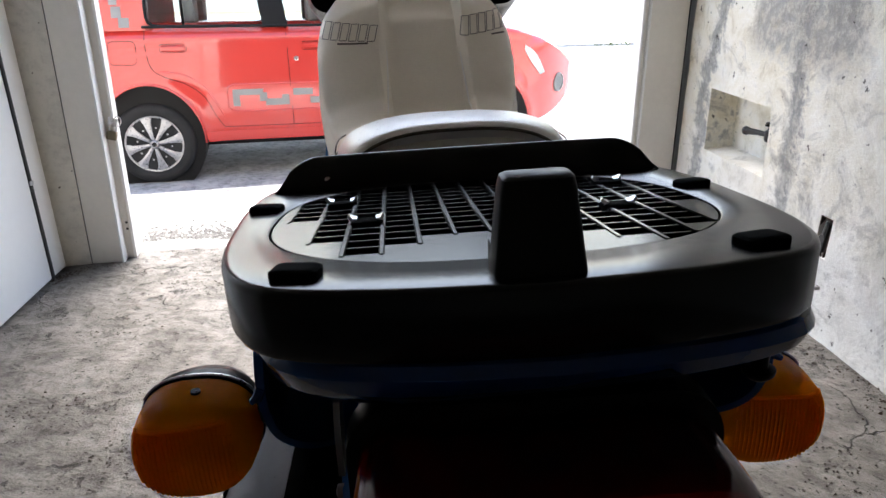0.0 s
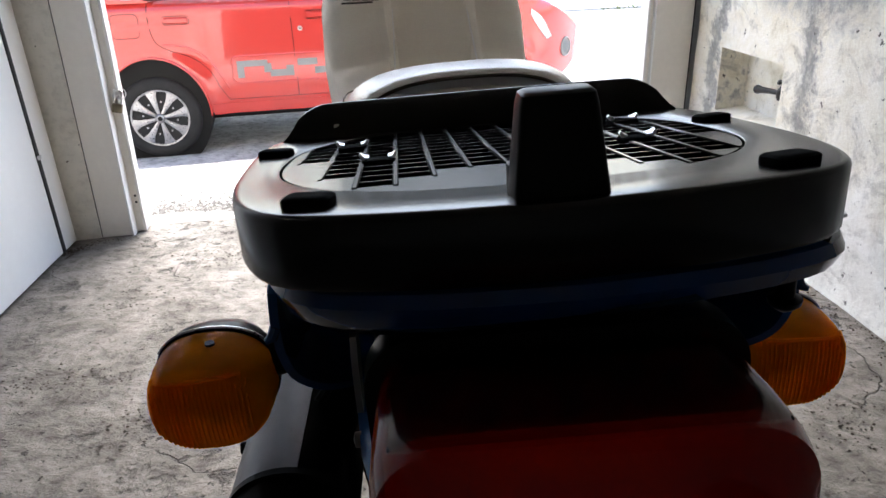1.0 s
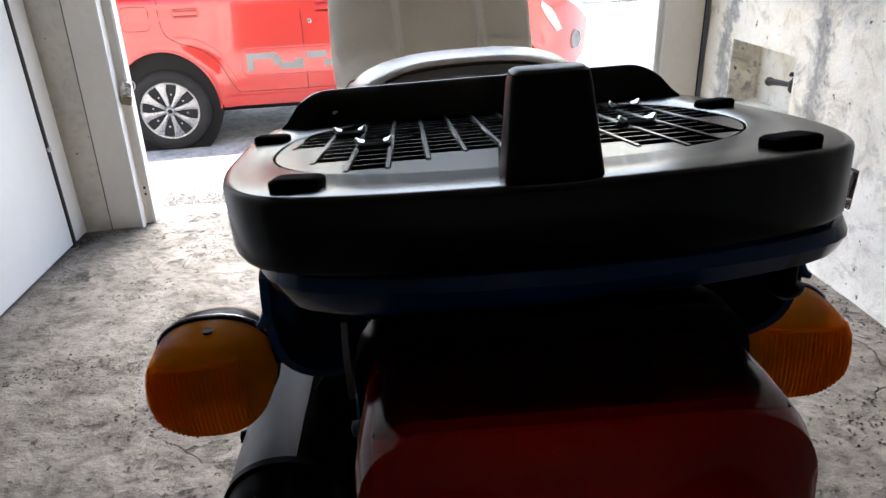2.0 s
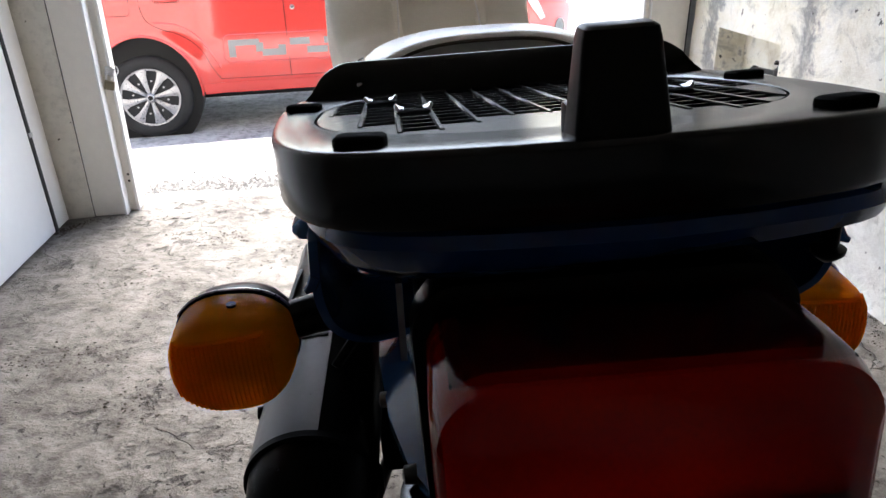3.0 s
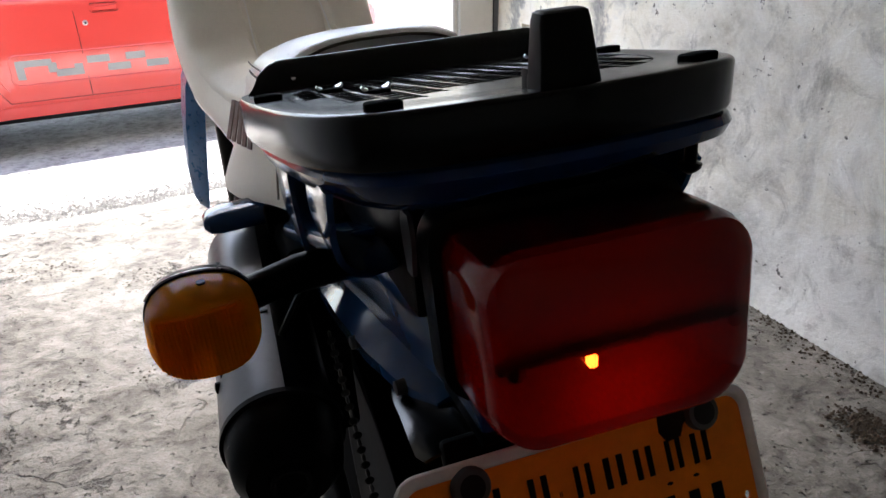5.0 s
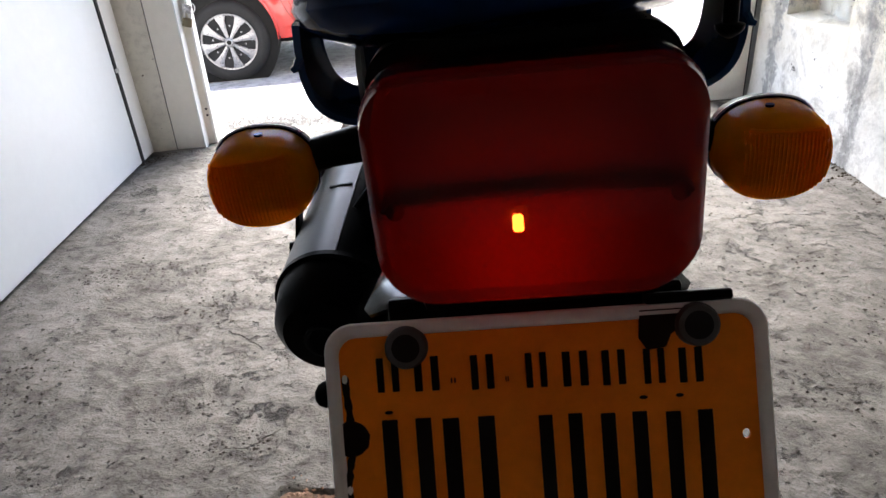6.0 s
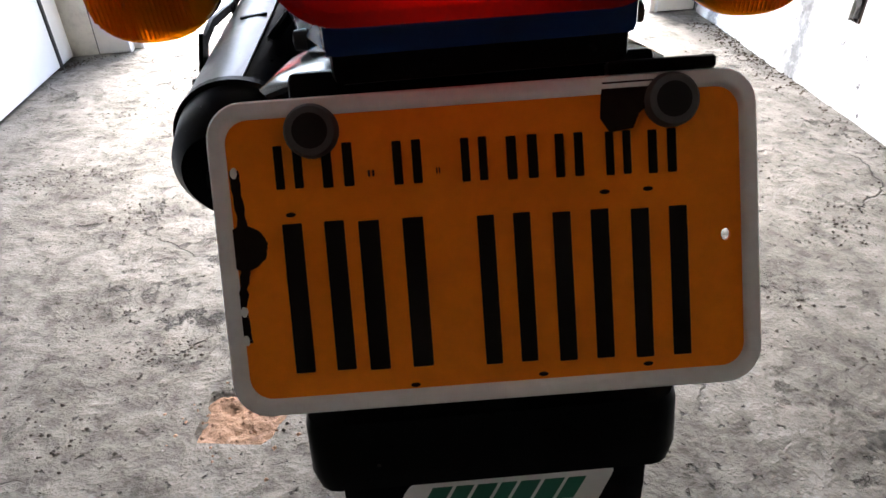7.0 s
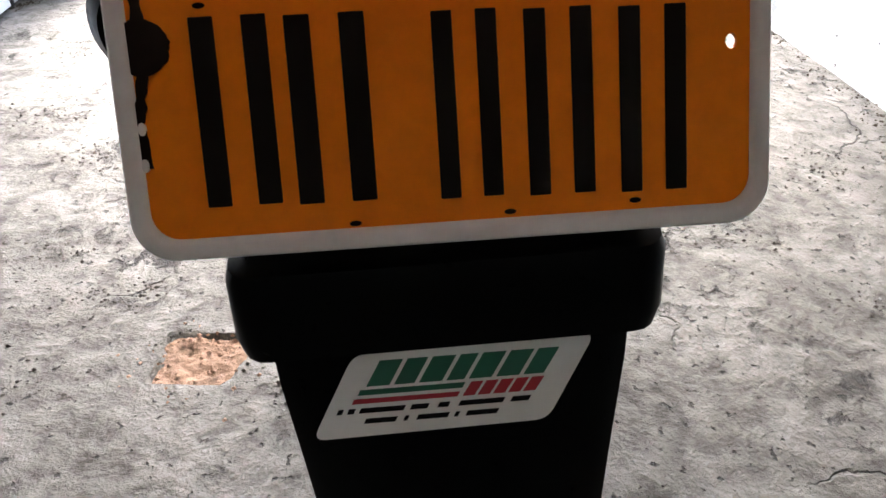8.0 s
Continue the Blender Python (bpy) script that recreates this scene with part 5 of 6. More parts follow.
def build_indicator(side):
    """Turn signal: stalk, black back shell, ribbed amber lens facing rearward."""
    ind = group_part("indicator", bike, "amber turn signal on a black stalk")
    cx, cy, cz = (-0.1760, 0.172, 0.7690) if side < 0 else (0.1772, 0.172, 0.7553)

    def ring(y, k, bulge=0.0):
        out = []
        for i in range(36):
            a = i * math.tau / 36
            c, s = math.cos(a), math.sin(a)
            e = 2 / 2.35
            x, z = 0.0370 * k * math.copysign(abs(c) ** e, c), 0.0322 * k * math.copysign(abs(s) ** e, s)
            out.append((cx + x, y - bulge * (1 - (x / 0.04) ** 2), cz + z))
        return out
    part("lens", loft([ring(cy + 0.006, 1.0), ring(cy - 0.008, 1.0), ring(cy - 0.020, 0.97), ring(cy - 0.028, 0.90), ring(cy - 0.032, 0.78), ring(cy - 0.0335, 0.5), ring(cy - 0.0338, 0.1), ring(cy - 0.0338, 0.004)], cap=False), M_AMBER, ind)
    def face(x, z):
        """Depth of the lens face at x and z off its middle."""
        rho = ((abs(x) / 0.0370) ** 2.35 + (abs(z) / 0.0322) ** 2.35) ** (1 / 2.35)
        steps = ((0.1, 0.0338), (0.5, 0.0335), (0.78, 0.032), (0.90, 0.028), (0.97, 0.020), (1.0, 0.008))
        for (r0, d0), (r1, d1) in zip(steps, steps[1:]):
            if rho < r1:
                return cy - d0 - (d1 - d0) * max(0.0, (rho - r0) / (r1 - r0))
        return cy - 0.008

    def ledge_z(x):
        return 0.0215 - side * 0.05 * x
    # ribs: bold on the outer side, fine over the rest
    for k in range(22):
        x = side * (-0.0256 + 0.00262 * k)
        low = -0.0322 * max(0.0, 1 - (abs(x) / 0.0335) ** 2.35) ** (1 / 2.35) * 0.80
        top = ledge_z(x) - 0.001
        pts = [(x, top + (low - top) * f / 6) for f in range(7)]
        part("lens_rib", tube([(cx + a, face(a, b) + 0.0002, cz + b) for a, b in pts], 0.00135 if k > 12 else 0.0009, 6), M_AMBER, ind)
    line = [(-0.0230 + 0.0046 * k) for k in range(11)]
    part("lens_ledge", tube([(cx + x, face(x, ledge_z(x)) + 0.0002, cz + ledge_z(x)) for x in line], 0.0017, 8), M_AMBER, ind)
    part("shell", loft([ring(cy + 0.010, 0.2), ring(cy + 0.008, 0.7), ring(cy + 0.0045, 0.985), ring(cy + 0.006, 1.025), ring(cy + 0.009, 1.03), ring(cy + 0.020, 0.97), ring(cy + 0.034, 0.78), ring(cy + 0.042, 0.45), ring(cy + 0.044, 0.1)]), M_BLACK, ind, "black back shell")
    part("screw", moved(lathe([(0.003, -0.003), (0.003, 0.004)], 10), Matrix.Translation((cx - side * 0.004, cy - 0.010, cz + 0.0292))), M_BLACK, ind)
    # steel arc stands for the highlight along the dark shell's upper rim
    part("rim_highlight", tube([(p[0] + 0.0, cy + 0.008, p[2]) for p in ring(0, 1.03)[3:16]], 0.0012, 6), M_STEEL, ind)
    part("stalk", tube([(cx - side * 0.030, cy + 0.012, cz + 0.006), (cx - side * 0.070, cy + 0.018, cz + 0.010), (cx - side * 0.125, cy + 0.022, cz + 0.012)], [0.0115, 0.0142, 0.0148], 16), M_BLACK, ind)
    part("collar", tube([(cx - side * 0.034, cy + 0.012, cz + 0.006), (cx - side * 0.044, cy + 0.014, cz + 0.007)], 0.0125, 16), M_BLACK, ind)


build_indicator(-1)
build_indicator(1)

PLATE = Matrix.Translation((-0.004, -0.053, 0.712)) @ pose(0, 0, 0, -27.5, 0, 0) @ pose(0, 0, 0, 0, 0.7, 0)


def on_plate(bm):
    return moved(bm, PLATE)


def flat(pts, y0, y1):
    """Upright slab with outline pts in x and z."""
    return loft([[(x, y0, z) for x, z in pts], [(x, y1, z) for x, z in pts]])


def build_plate():
    plate = group_part("number_plate", bike, "old yellow number plate with worn white rim")
    hx, hz = 0.1031, 0.0604
    part("sheet", on_plate(loft([[(x, y, z) for x, z in rounded(hx + g, hz + g, 0.014 + g, 8, 0.0023, -0.0008)] for g, y in ((-0.0075, 0.0010), (-0.001, 0.001), (0, 0.0), (0, -0.0012), (-0.0008, -0.0022), (-0.0045, -0.0028), (-0.0060, -0.0022), (-0.0072, -0.0006))], cap=False)), M_PLATE_RIM, plate, "worn white pressed rim")
    # painted field with one hole drilled right through
    bm = bmesh.new()
    for ring in (rounded(hx - 0.0068, hz - 0.0068, 0.009, 8, 0.0023, -0.0008), [(0.0926 + 0.0019 * math.cos(k * math.tau / 14), -0.003 + 0.0024 * math.sin(k * math.tau / 14)) for k in range(14)]):
        vs = [bm.verts.new((x, -0.0012, z)) for x, z in ring]
        for p, q in zip(vs, vs[1:] + vs[:1]):
            bm.edges.new((p, q))
    bmesh.ops.triangle_fill(bm, edges=bm.edges[:], use_beauty=True)
    back = bmesh.ops.extrude_face_region(bm, geom=bm.faces[:])["geom"]
    bmesh.ops.translate(bm, verts=[v for v in back if isinstance(v, bmesh.types.BMVert)], vec=(0, 0.0016, 0))
    bmesh.ops.recalc_face_normals(bm, faces=bm.faces[:])
    part("field", on_plate(bm), M_YELLOW, plate, "yellow painted field", False)
    # lettering stands as plain bars
    def bar(x0, x1, z0, z1):
        w, lean = (x1 - x0) * 0.32, -0.029 * (x0 + x1) / 2
        for a in (x0, x1 - w):
            part("letter_bar", on_plate(box(a, a + w, -0.0019, -0.0011, z0 + lean, z1 + lean, 0.0003, 1)), M_INK, plate)
    for x0, x1 in ((-0.0764, -0.0660), (-0.0587, -0.0470), (-0.0320, -0.0213), (-0.0064, 0.0034), (0.0107, 0.0224), (0.0290, 0.0396), (0.0480, 0.0576), (0.0640, 0.0747)):
        bar(x0, x1, 0.0242, 0.0405)
    for x0, x1 in ((-0.0417, -0.0393), (-0.0160, -0.0146)):
        bar(x0, x1, 0.0275, 0.0300)
    for x0, x1 in ((-0.0757, -0.0523), (-0.0470, -0.0224), (-0.0020, 0.0182), (0.0267, 0.0480), (0.0565, 0.0779)):
        bar(x0, x1, -0.0467, 0.0113)
    # bolts with dark sockets, rusty bracket marks, bright spots painted for holes
    for x, z in ((-0.0613, 0.0471), (0.0731, 0.0490)):
        part("bolt_washer", on_plate(moved(lathe([(0.0060, -0.0062), (0.0090, -0.0060), (0.0100, -0.0045), (0.0103, -0.0010)], 28, "y"), Matrix.Translation((x, 0, z)))), M_BOLT, plate, "dull zinc washer")
        part("bolt_socket", on_plate(moved(lathe([(0.001, -0.0040), (0.0060, -0.0052), (0.0066, -0.0064)], 20, "y"), Matrix.Translation((x, 0, z)))), M_DARK, plate)
    part("clamp_tab", on_plate(flat([(0.0475, 0.0570), (0.0465, 0.0440), (0.0500, 0.0385), (0.0585, 0.0395), (0.0610, 0.0450), (0.0665, 0.0490), (0.0665, 0.0570)], -0.0026, -0.0010)), M_GRIME, plate, "rusty black clamp tab")
    part("clamp_bar", on_plate(box(0.050, 0.090, -0.0040, 0.004, 0.0595, 0.0645, 0.001, 1)), M_BLACK, plate)
    stain = []
    for k in range(67):
        z = -0.0315 + 0.0660 * k / 66
        mid = -0.0905 - 0.0035 * ease(-z, -0.004, 0.022) - 0.0012 * ease(z, 0.010, 0.034)
        w = 0.0017 + 0.0009 * noise.noise(Vector((z * 260, 0, 0))) + 0.0010 * ease(-z, 0.016, 0.030)
        w = max(w, math.sqrt(max(0.0, 0.0086 ** 2 - (z - 0.005) ** 2)) * (1 + 0.10 * noise.noise(Vector((z * 700, 5, 0)))))
        lo, hi = max(-0.0945, mid - w), mid + w + 0.0005 * noise.noise(Vector((z * 420, 3, 0)))
        stain.append([(lo, -0.0017, z), (hi, -0.0017, z), (hi, -0.0011, z), (lo, -0.0011, z)])
    part("rust_mark", on_plate(loft(stain)), M_GRIME, plate, "dark rust mark")
    # white discs stand for the bright floor seen through small holes
    for x, z in ((-0.0918, 0.0335), (-0.0932, -0.0193), (-0.0936, -0.0305)):
        part("hole_light", on_plate(moved(lathe([(0.001, -0.0019), (0.0017, -0.0019), (0.0019, -0.0010)], 12, "y"), Matrix.Translation((x, 0, z)) @ Matrix.Diagonal((0.75, 1, 1.2, 1)))), M_PAPER, plate, "white disc standing for light through a hole")
    for x, z in ((-0.072, 0.0165), (0.047, 0.0165), (0.061, -0.0515), (0.0635, 0.0165), (-0.030, -0.053), (0.020, -0.0525)):
        part("rust_spot", on_plate(moved(lathe([(0.0002, -0.0017), (0.0012, -0.0016), (0.0014, -0.0010)], 9, "y"), Matrix.Translation((x, 0, z)) @ Matrix.Diagonal((1.5, 1, 0.7, 1)))), M_GRIME, plate)


build_plate()


def build_rear_mudguard():
    guard = group_part("rear_mudguard", bike, "black plastic rear mudguard with a flap")
    # block between lamp and plate
    part("lamp_bracket", box(-0.055, 0.055, -0.026, 0.03, 0.768, 0.797, 0.004), M_BLACK, guard)
    part("lamp_bracket_side", box(-0.0565, 0.0565, -0.030, 0.05, 0.780, 0.800, 0.004), M_BLUE, guard)
    # glossy sheet under the lamp, wider than the tail panel
    sheet = []
    for y, z, hx in ((-0.017, 0.7715, 0.076), (-0.012, 0.7720, 0.079), (0.02, 0.768, 0.076), (0.045, 0.7645, 0.074), (0.065, 0.761, 0.070)):
        top = [(hx * f, -0.004 * abs(f) ** 6 - 0.003 * f * f) for f in (-1, -0.97, -0.9, -0.75, -0.4, 0, 0.4, 0.75, 0.9, 0.97, 1)]
        sheet.append([(x - 0.0065, y, z + d) for x, d in top] + [(x * 0.985 - 0.0065, y, z + d - 0.0018) for x, d in top[::-1]])
    part("guard_top", loft(sheet), M_GLOSS, guard, "glossy black mudguard top")
    # plate carrier
    part("plate_backing", on_plate(box(-0.07, 0.07, 0.004, 0.012, -0.060, 0.070, 0.003)), M_BLACK, guard)
    # flared lip below the plate
    rings = []
    for y, z, hx, dy in ((-0.060, 0.668, 0.068, 0.030), (-0.075, 0.652, 0.0700, 0.040), (-0.0765, 0.6495, 0.0712, 0.041), (-0.0800, 0.6480, 0.0755, 0.046), (-0.0815, 0.6440, 0.0768, 0.048), (-0.0835, 0.620, 0.0780, 0.050), (-0.0835, 0.612, 0.0765, 0.050), (-0.078, 0.609, 0.072, 0.046)):
        rings.append([(x, y + yy, z) for x, yy in rounded(hx, dy / 2, 0.010, 4, -0.0055, dy / 2)])
    part("flare", loft(rings), M_BLACK, guard)
    rings = []
    for y, z, hx in ((-0.070, 0.625, 0.068), (-0.080, 0.590, 0.0655), (-0.090, 0.555, 0.0610), (-0.101, 0.52, 0.0565), (-0.112, 0.47, 0.052), (-0.118, 0.42, 0.049), (-0.119, 0.40, 0.044)):
        hx += 0.006
        rings.append([(x - 0.005, y + yy, z) for x, yy in ((-hx, 0.026), (-hx + 0.004, 0.006), (-hx * 0.8, 0.0), (0, -0.002), (hx * 0.8, 0.0), (hx - 0.004, 0.006), (hx, 0.026), (hx - 0.004, 0.03), (0, 0.008), (-hx + 0.004, 0.03))])
    part("flap", loft(rings), M_BLACK, guard)
    # arched guard over the wheel
    arch = []
    for k in range(15):
        a = radians(175 - 105 * k / 14)
        cy, cz, r = 0.335, 0.315, 0.40
        y, z = cy + r * math.cos(a), cz + r * math.sin(a)
        arch.append([(x, y + (0.012 * abs(x / 0.07) ** 2) * math.cos(a) * -1, z - 0.02 * abs(x / 0.07) ** 2 + t) for x, t in ((-0.07, 0), (-0.04, 0), (0, 0), (0.04, 0), (0.07, 0), (0.07, -0.004), (0, -0.005), (-0.07, -0.004))])
    part("arch", loft(arch), M_RUBBER, guard)
    # dealer's sticker: white slanted film with coloured shapes
    def on_flap(pts, o0, o1):
        def f(x, z):
            t = (0.625 - z) / 0.035
            return -0.0725 - 0.0100 * t - 0.0019
        return loft([[(x - 0.0145 + 0.15 * (z - 0.565), f(x, z + 0.009) - o, z + 0.009) for x, z in pts] for o in (o0, o1)])
    def slant(x0, x1, z0, z1, k=0.5):
        return [(x0 + (z0 - 0.567) * k, z0 - 0.01 * x0), (x1 + (z0 - 0.567) * k, z0 - 0.01 * x1), (x1 + (z1 - 0.567) * k, z1 - 0.01 * x1), (x0 + (z1 - 0.567) * k, z1 - 0.01 * x0)]
    film_pts = []
    corners = [(-0.0470, 0.5650), (0.0440, 0.5655), (0.0570, 0.6000), (-0.0330, 0.5990)]
    for (ax, az), (bx, bz), (cx, cz) in zip(corners[-1:] + corners[:-1], corners, corners[1:] + corners[:1]):
        b = Vector((bx, bz))
        p, q = b + (Vector((ax, az)) - b).normalized() * 0.005, b + (Vector((cx, cz)) - b).normalized() * 0.005
        film_pts += [tuple(p.lerp(b, f).lerp(b.lerp(q, f), f)) for f in (0, 0.25, 0.5, 0.75, 1)]
    part("sticker", on_flap(film_pts, 0.0, 0.0006), M_PAPER, guard, "white slanted dealer sticker with green and red shapes")
    x = -0.036
    for w in (0.010, 0.009, 0.010, 0.008, 0.010, 0.010, 0.009):
        part("sticker_bar", on_flap(slant(x, x + w - 0.0014, 0.5860, 0.5960, 0.45), 0.0006, 0.0009), M_GREEN, guard)
        x += w + 0.0004
    part("sticker_bar", on_flap(slant(-0.0375, 0.002, 0.5825, 0.5845, 0.45), 0.0006, 0.0009), M_GREEN, guard)
    part("sticker_bar", on_flap(slant(-0.0380, 0.002, 0.5790, 0.5808, 0.45), 0.0006, 0.0009), M_REDINK, guard)
    for k in range(5):
        part("sticker_bar", on_flap(slant(0.0035 + 0.0058 * k, 0.0080 + 0.0058 * k, 0.5790, 0.5845, 0.5), 0.0006, 0.0009), M_REDINK, guard)
    for x0, x1, z in ((-0.0415, -0.0395, 0.5750), (-0.0375, -0.0350, 0.5750), (-0.033, -0.016, 0.5750), (-0.0135, -0.007, 0.5750), (-0.003, 0.001, 0.5750), (0.005, 0.022, 0.5750), (0.025, 0.032, 0.5750), (-0.029, -0.017, 0.5705), (-0.014, -0.0125, 0.5705), (-0.009, 0.003, 0.5705), (0.0055, 0.007, 0.5705), (0.010, 0.022, 0.5705)):
        part("sticker_line", on_flap(slant(x0, x1, z, z + 0.0019, 0.4), 0.0006, 0.0009), M_INK, guard)


build_rear_mudguard()


def build_muffler():
    muf = group_part("muffler", bike, "grey muffler with a black end cap")
    ax0, ax1 = Vector((-0.141, 0.150, 0.668)), Vector((-0.126, 0.430, 0.694))
    d = (ax1 - ax0).normalized()
    m = Matrix.Translation(ax0) @ Vector((0, 1, 0)).rotation_difference(d).to_matrix().to_4x4()
    part("can", moved(lathe([(0.0400, 0.0), (0.0415, 0.004), (0.0415, 0.285), (0.034, 0.31), (0.020, 0.33)], 40, "y"), m), M_BLACK, muf)
    shield = []
    for k in range(15):
        a = radians(80 + 88 * k / 14)
        shield.append([(0.0445 * math.cos(a), y, 0.0445 * math.sin(a)) for y in (0.004, 0.06, 0.16, 0.275)] + [(0.0428 * math.cos(a), y, 0.0428 * math.sin(a)) for y in (0.275, 0.16, 0.06, 0.004)])
    part("heat_shield", moved(loft(shield), m), M_MUFFLER, muf, "bright grey heat shield")
    part("end_cap", moved(lathe([(0.014, -0.040), (0.030, -0.038), (0.0385, -0.028), (0.0415, -0.010), (0.0425, 0.0), (0.0455, 0.001), (0.0455, 0.006), (0.042, 0.008)], 44, "y"), m), M_BLACK, muf)
    part("outlet", moved(lathe([(0.006, -0.03), (0.012, -0.044), (0.014, -0.044), (0.014, -0.036)], 20, "y"), m), M_DARK, muf)
    part("pipe", tube(spline([ax1, (-0.13, 0.52, 0.66), (-0.12, 0.70, 0.52), (-0.06, 0.86, 0.42)], 20), 0.018, 12), M_BLACK, muf)
    part("bracket", tube([(-0.125, 0.22, 0.712), (-0.10, 0.245, 0.735), (-0.08, 0.26, 0.755)], 0.004, 8), M_BLACK, muf)
    # flat bracket along the outer flank, with two large openings
    def strip(pts, w):
        """Flat bar that stands on the flank; pts are y and z."""
        rings = []
        for i, (y, z) in enumerate(pts):
            a, b = pts[max(0, i - 1)], pts[min(len(pts) - 1, i + 1)]
            d = Vector((b[0] - a[0], b[1] - a[1])).normalized()
            x = -0.1755 + 0.09 * (y - 0.20)
            rings.append([(x + t, y - d.y * h, z + d.x * h) for t, h in ((-0.0015, -w / 2), (0.0015, -w / 2), (0.0015, w / 2), (-0.0015, w / 2))])
        return loft(rings)
    plate_bars = (((0.208, 0.692), (0.260, 0.698), (0.320, 0.702), (0.365, 0.704)), ((0.226, 0.712), (0.250, 0.719), (0.300, 0.717), (0.335, 0.720), (0.365, 0.719)), ((0.212, 0.693), (0.220, 0.704), (0.229, 0.716)), ((0.300, 0.700), (0.304, 0.709), (0.308, 0.718)), ((0.360, 0.703), (0.362, 0.711), (0.364, 0.720)))
    for pts, w in zip(plate_bars, (0.006, 0.006, 0.013, 0.010, 0.008)):
        part("bracket_bar", strip(pts, w), M_BLACK, muf)
    part("bracket_screw", moved(lathe([(0.001, -0.005), (0.0045, -0.004), (0.005, 0.003)], 12, "x"), Matrix.Translation((-0.177, 0.206, 0.690))), M_BLACK, muf)
    part("shield_slot", moved(box(-0.010, 0.010, -0.0015, 0.0015, -0.001, 0.0009, 0.0004, 1), m @ pose(0, 0.105, 0, 0, -6, 0) @ pose(0, 0, 0.0443)), M_DARK, muf)


build_muffler()


def build_tail_body():
    tail = group_part("tail_panel", bike, "glossy dark blue tail panel")
    rings = []
    for y, hx, z0, z1, r in ((0.015, 0.050, 0.752, 0.800, 0.012), (0.05, 0.061, 0.748, 0.822, 0.018), (0.10, 0.069, 0.744, 0.830, 0.024), (0.16, 0.074, 0.735, 0.815, 0.026), (0.24, 0.076, 0.715, 0.785, 0.026), (0.34, 0.076, 0.675, 0.745, 0.026), (0.50, 0.075, 0.62, 0.72, 0.026)):
        rings.append([(x, y, zc) for x, zc in rounded(hx, (z1 - z0) / 2, r, 6, 0.0, (z0 + z1) / 2)])
    part("shell", loft(rings), M_BLUE_GLOSS, tail)
    for s in (-1, 1):
        fin = []
        for y, x, z, h in ((0.02, 0.062, 0.765, 0.006), (0.05, 0.076, 0.764, 0.009), (0.09, 0.0845, 0.762, 0.010), (0.15, 0.0895, 0.756, 0.011), (0.22, 0.0895, 0.744, 0.011), (0.32, 0.085, 0.720, 0.009)):
            fin.append([(s * (x - 0.020), y, z - h), (s * x, y, z - h * 0.4), (s * x, y, z + h * 0.4), (s * (x - 0.020), y, z + h * 1.6)])
        part("lower_rib", loft(fin), M_BLUE_GLOSS, tail)
        part("side_cover", loft([[(s * (0.066 + o), 0.42, z) for o, z in ((0, 0.66), (0.014, 0.65), (0.014, 0.56), (0, 0.55))], [(s * (0.082 + o), 0.55, z) for o, z in ((0, 0.70), (0.014, 0.69), (0.014, 0.52), (0, 0.50))], [(s * (0.082 + o), 0.74, z) for o, z in ((0, 0.72), (0.012, 0.71), (0.012, 0.56), (0, 0.55))]]), M_BLACK, tail)
        for by, bz in ((0.112, 0.760), (0.046, 0.765)):
            part("rub_bolt", moved(lathe([(0.001, -0.003), (0.0045, -0.002), (0.005, 0.004)], 10, "x"), Matrix.Translation((s * (0.0685 + 0.165 * by), by, bz))), M_BOLT, tail)
    # black inner guard behind the muffler
    part("inner_guard", loft([[(x, y, z) for x, z in rounded(0.021, 0.10, 0.008, 3, -0.083, zc)] for y, zc in ((0.285, 0.655), (0.345, 0.650), (0.42, 0.640))]), M_RUBBER, tail, "dull black inner guard")
    # grab handle that sticks out to the left
    part("grab_handle", loft([[(x, y0 + yy, z + zz) for yy, zz in rounded(hy, hz, min(hy, hz) * 0.9, 4)] for x, y0, z, hy, hz in ((-0.166, 0.395, 0.752, 0.012, 0.004), (-0.161, 0.395, 0.752, 0.018, 0.0085), (-0.150, 0.395, 0.7525, 0.020, 0.0105), (-0.120, 0.395, 0.754, 0.020, 0.0105), (-0.085, 0.39, 0.756, 0.019, 0.010))]), M_BLUE_GLOSS, tail, "blue rounded handle")
    part("handle_clip", box(-0.110, -0.085, 0.37, 0.42, 0.735, 0.765, 0.004), M_BLACK, tail)


build_tail_body()


# front cover: y, half width and height of the shoulder, crown, half width and height of the lower edge
PAD = ((0.52, 0.088, 0.815, 0.846, 0.108, 0.768), (0.60, 0.096, 0.804, 0.836, 0.114, 0.764), (0.70, 0.110, 0.798, 0.828, 0.121, 0.758), (0.77, 0.123, 0.802, 0.834, 0.127, 0.755), (0.83, 0.136, 0.818, 0.857, 0.133, 0.752), (0.88, 0.1455, 0.846, 0.900, 0.138, 0.750), (0.93, 0.1525, 0.872, 0.944, 0.142, 0.748), (0.98, 0.1555, 0.890, 0.980, 0.145, 0.748), (1.03, 0.1550, 0.900, 1.004, 0.147, 0.750), (1.09, 0.150, 0.902, 1.014, 0.143, 0.765), (1.16, 0.138, 0.900, 1.010, 0.130, 0.80), (1.22, 0.120, 0.890, 0.990, 0.115, 0.84))
POW = 2.7


def pad_at(y):
    """Shoulder, crown and lower edge of the front cover at y."""
    for a, b in zip(PAD, PAD[1:]):
        if y <= b[0]:
            f = max(0.0, (y - a[0]) / (b[0] - a[0]))
            f = f * f * (3 - 2 * f) * 0.3 + f * 0.7
            return [p + (q - p) * f for p, q in zip(a[1:], b[1:])]
    return PAD[-1][1:]


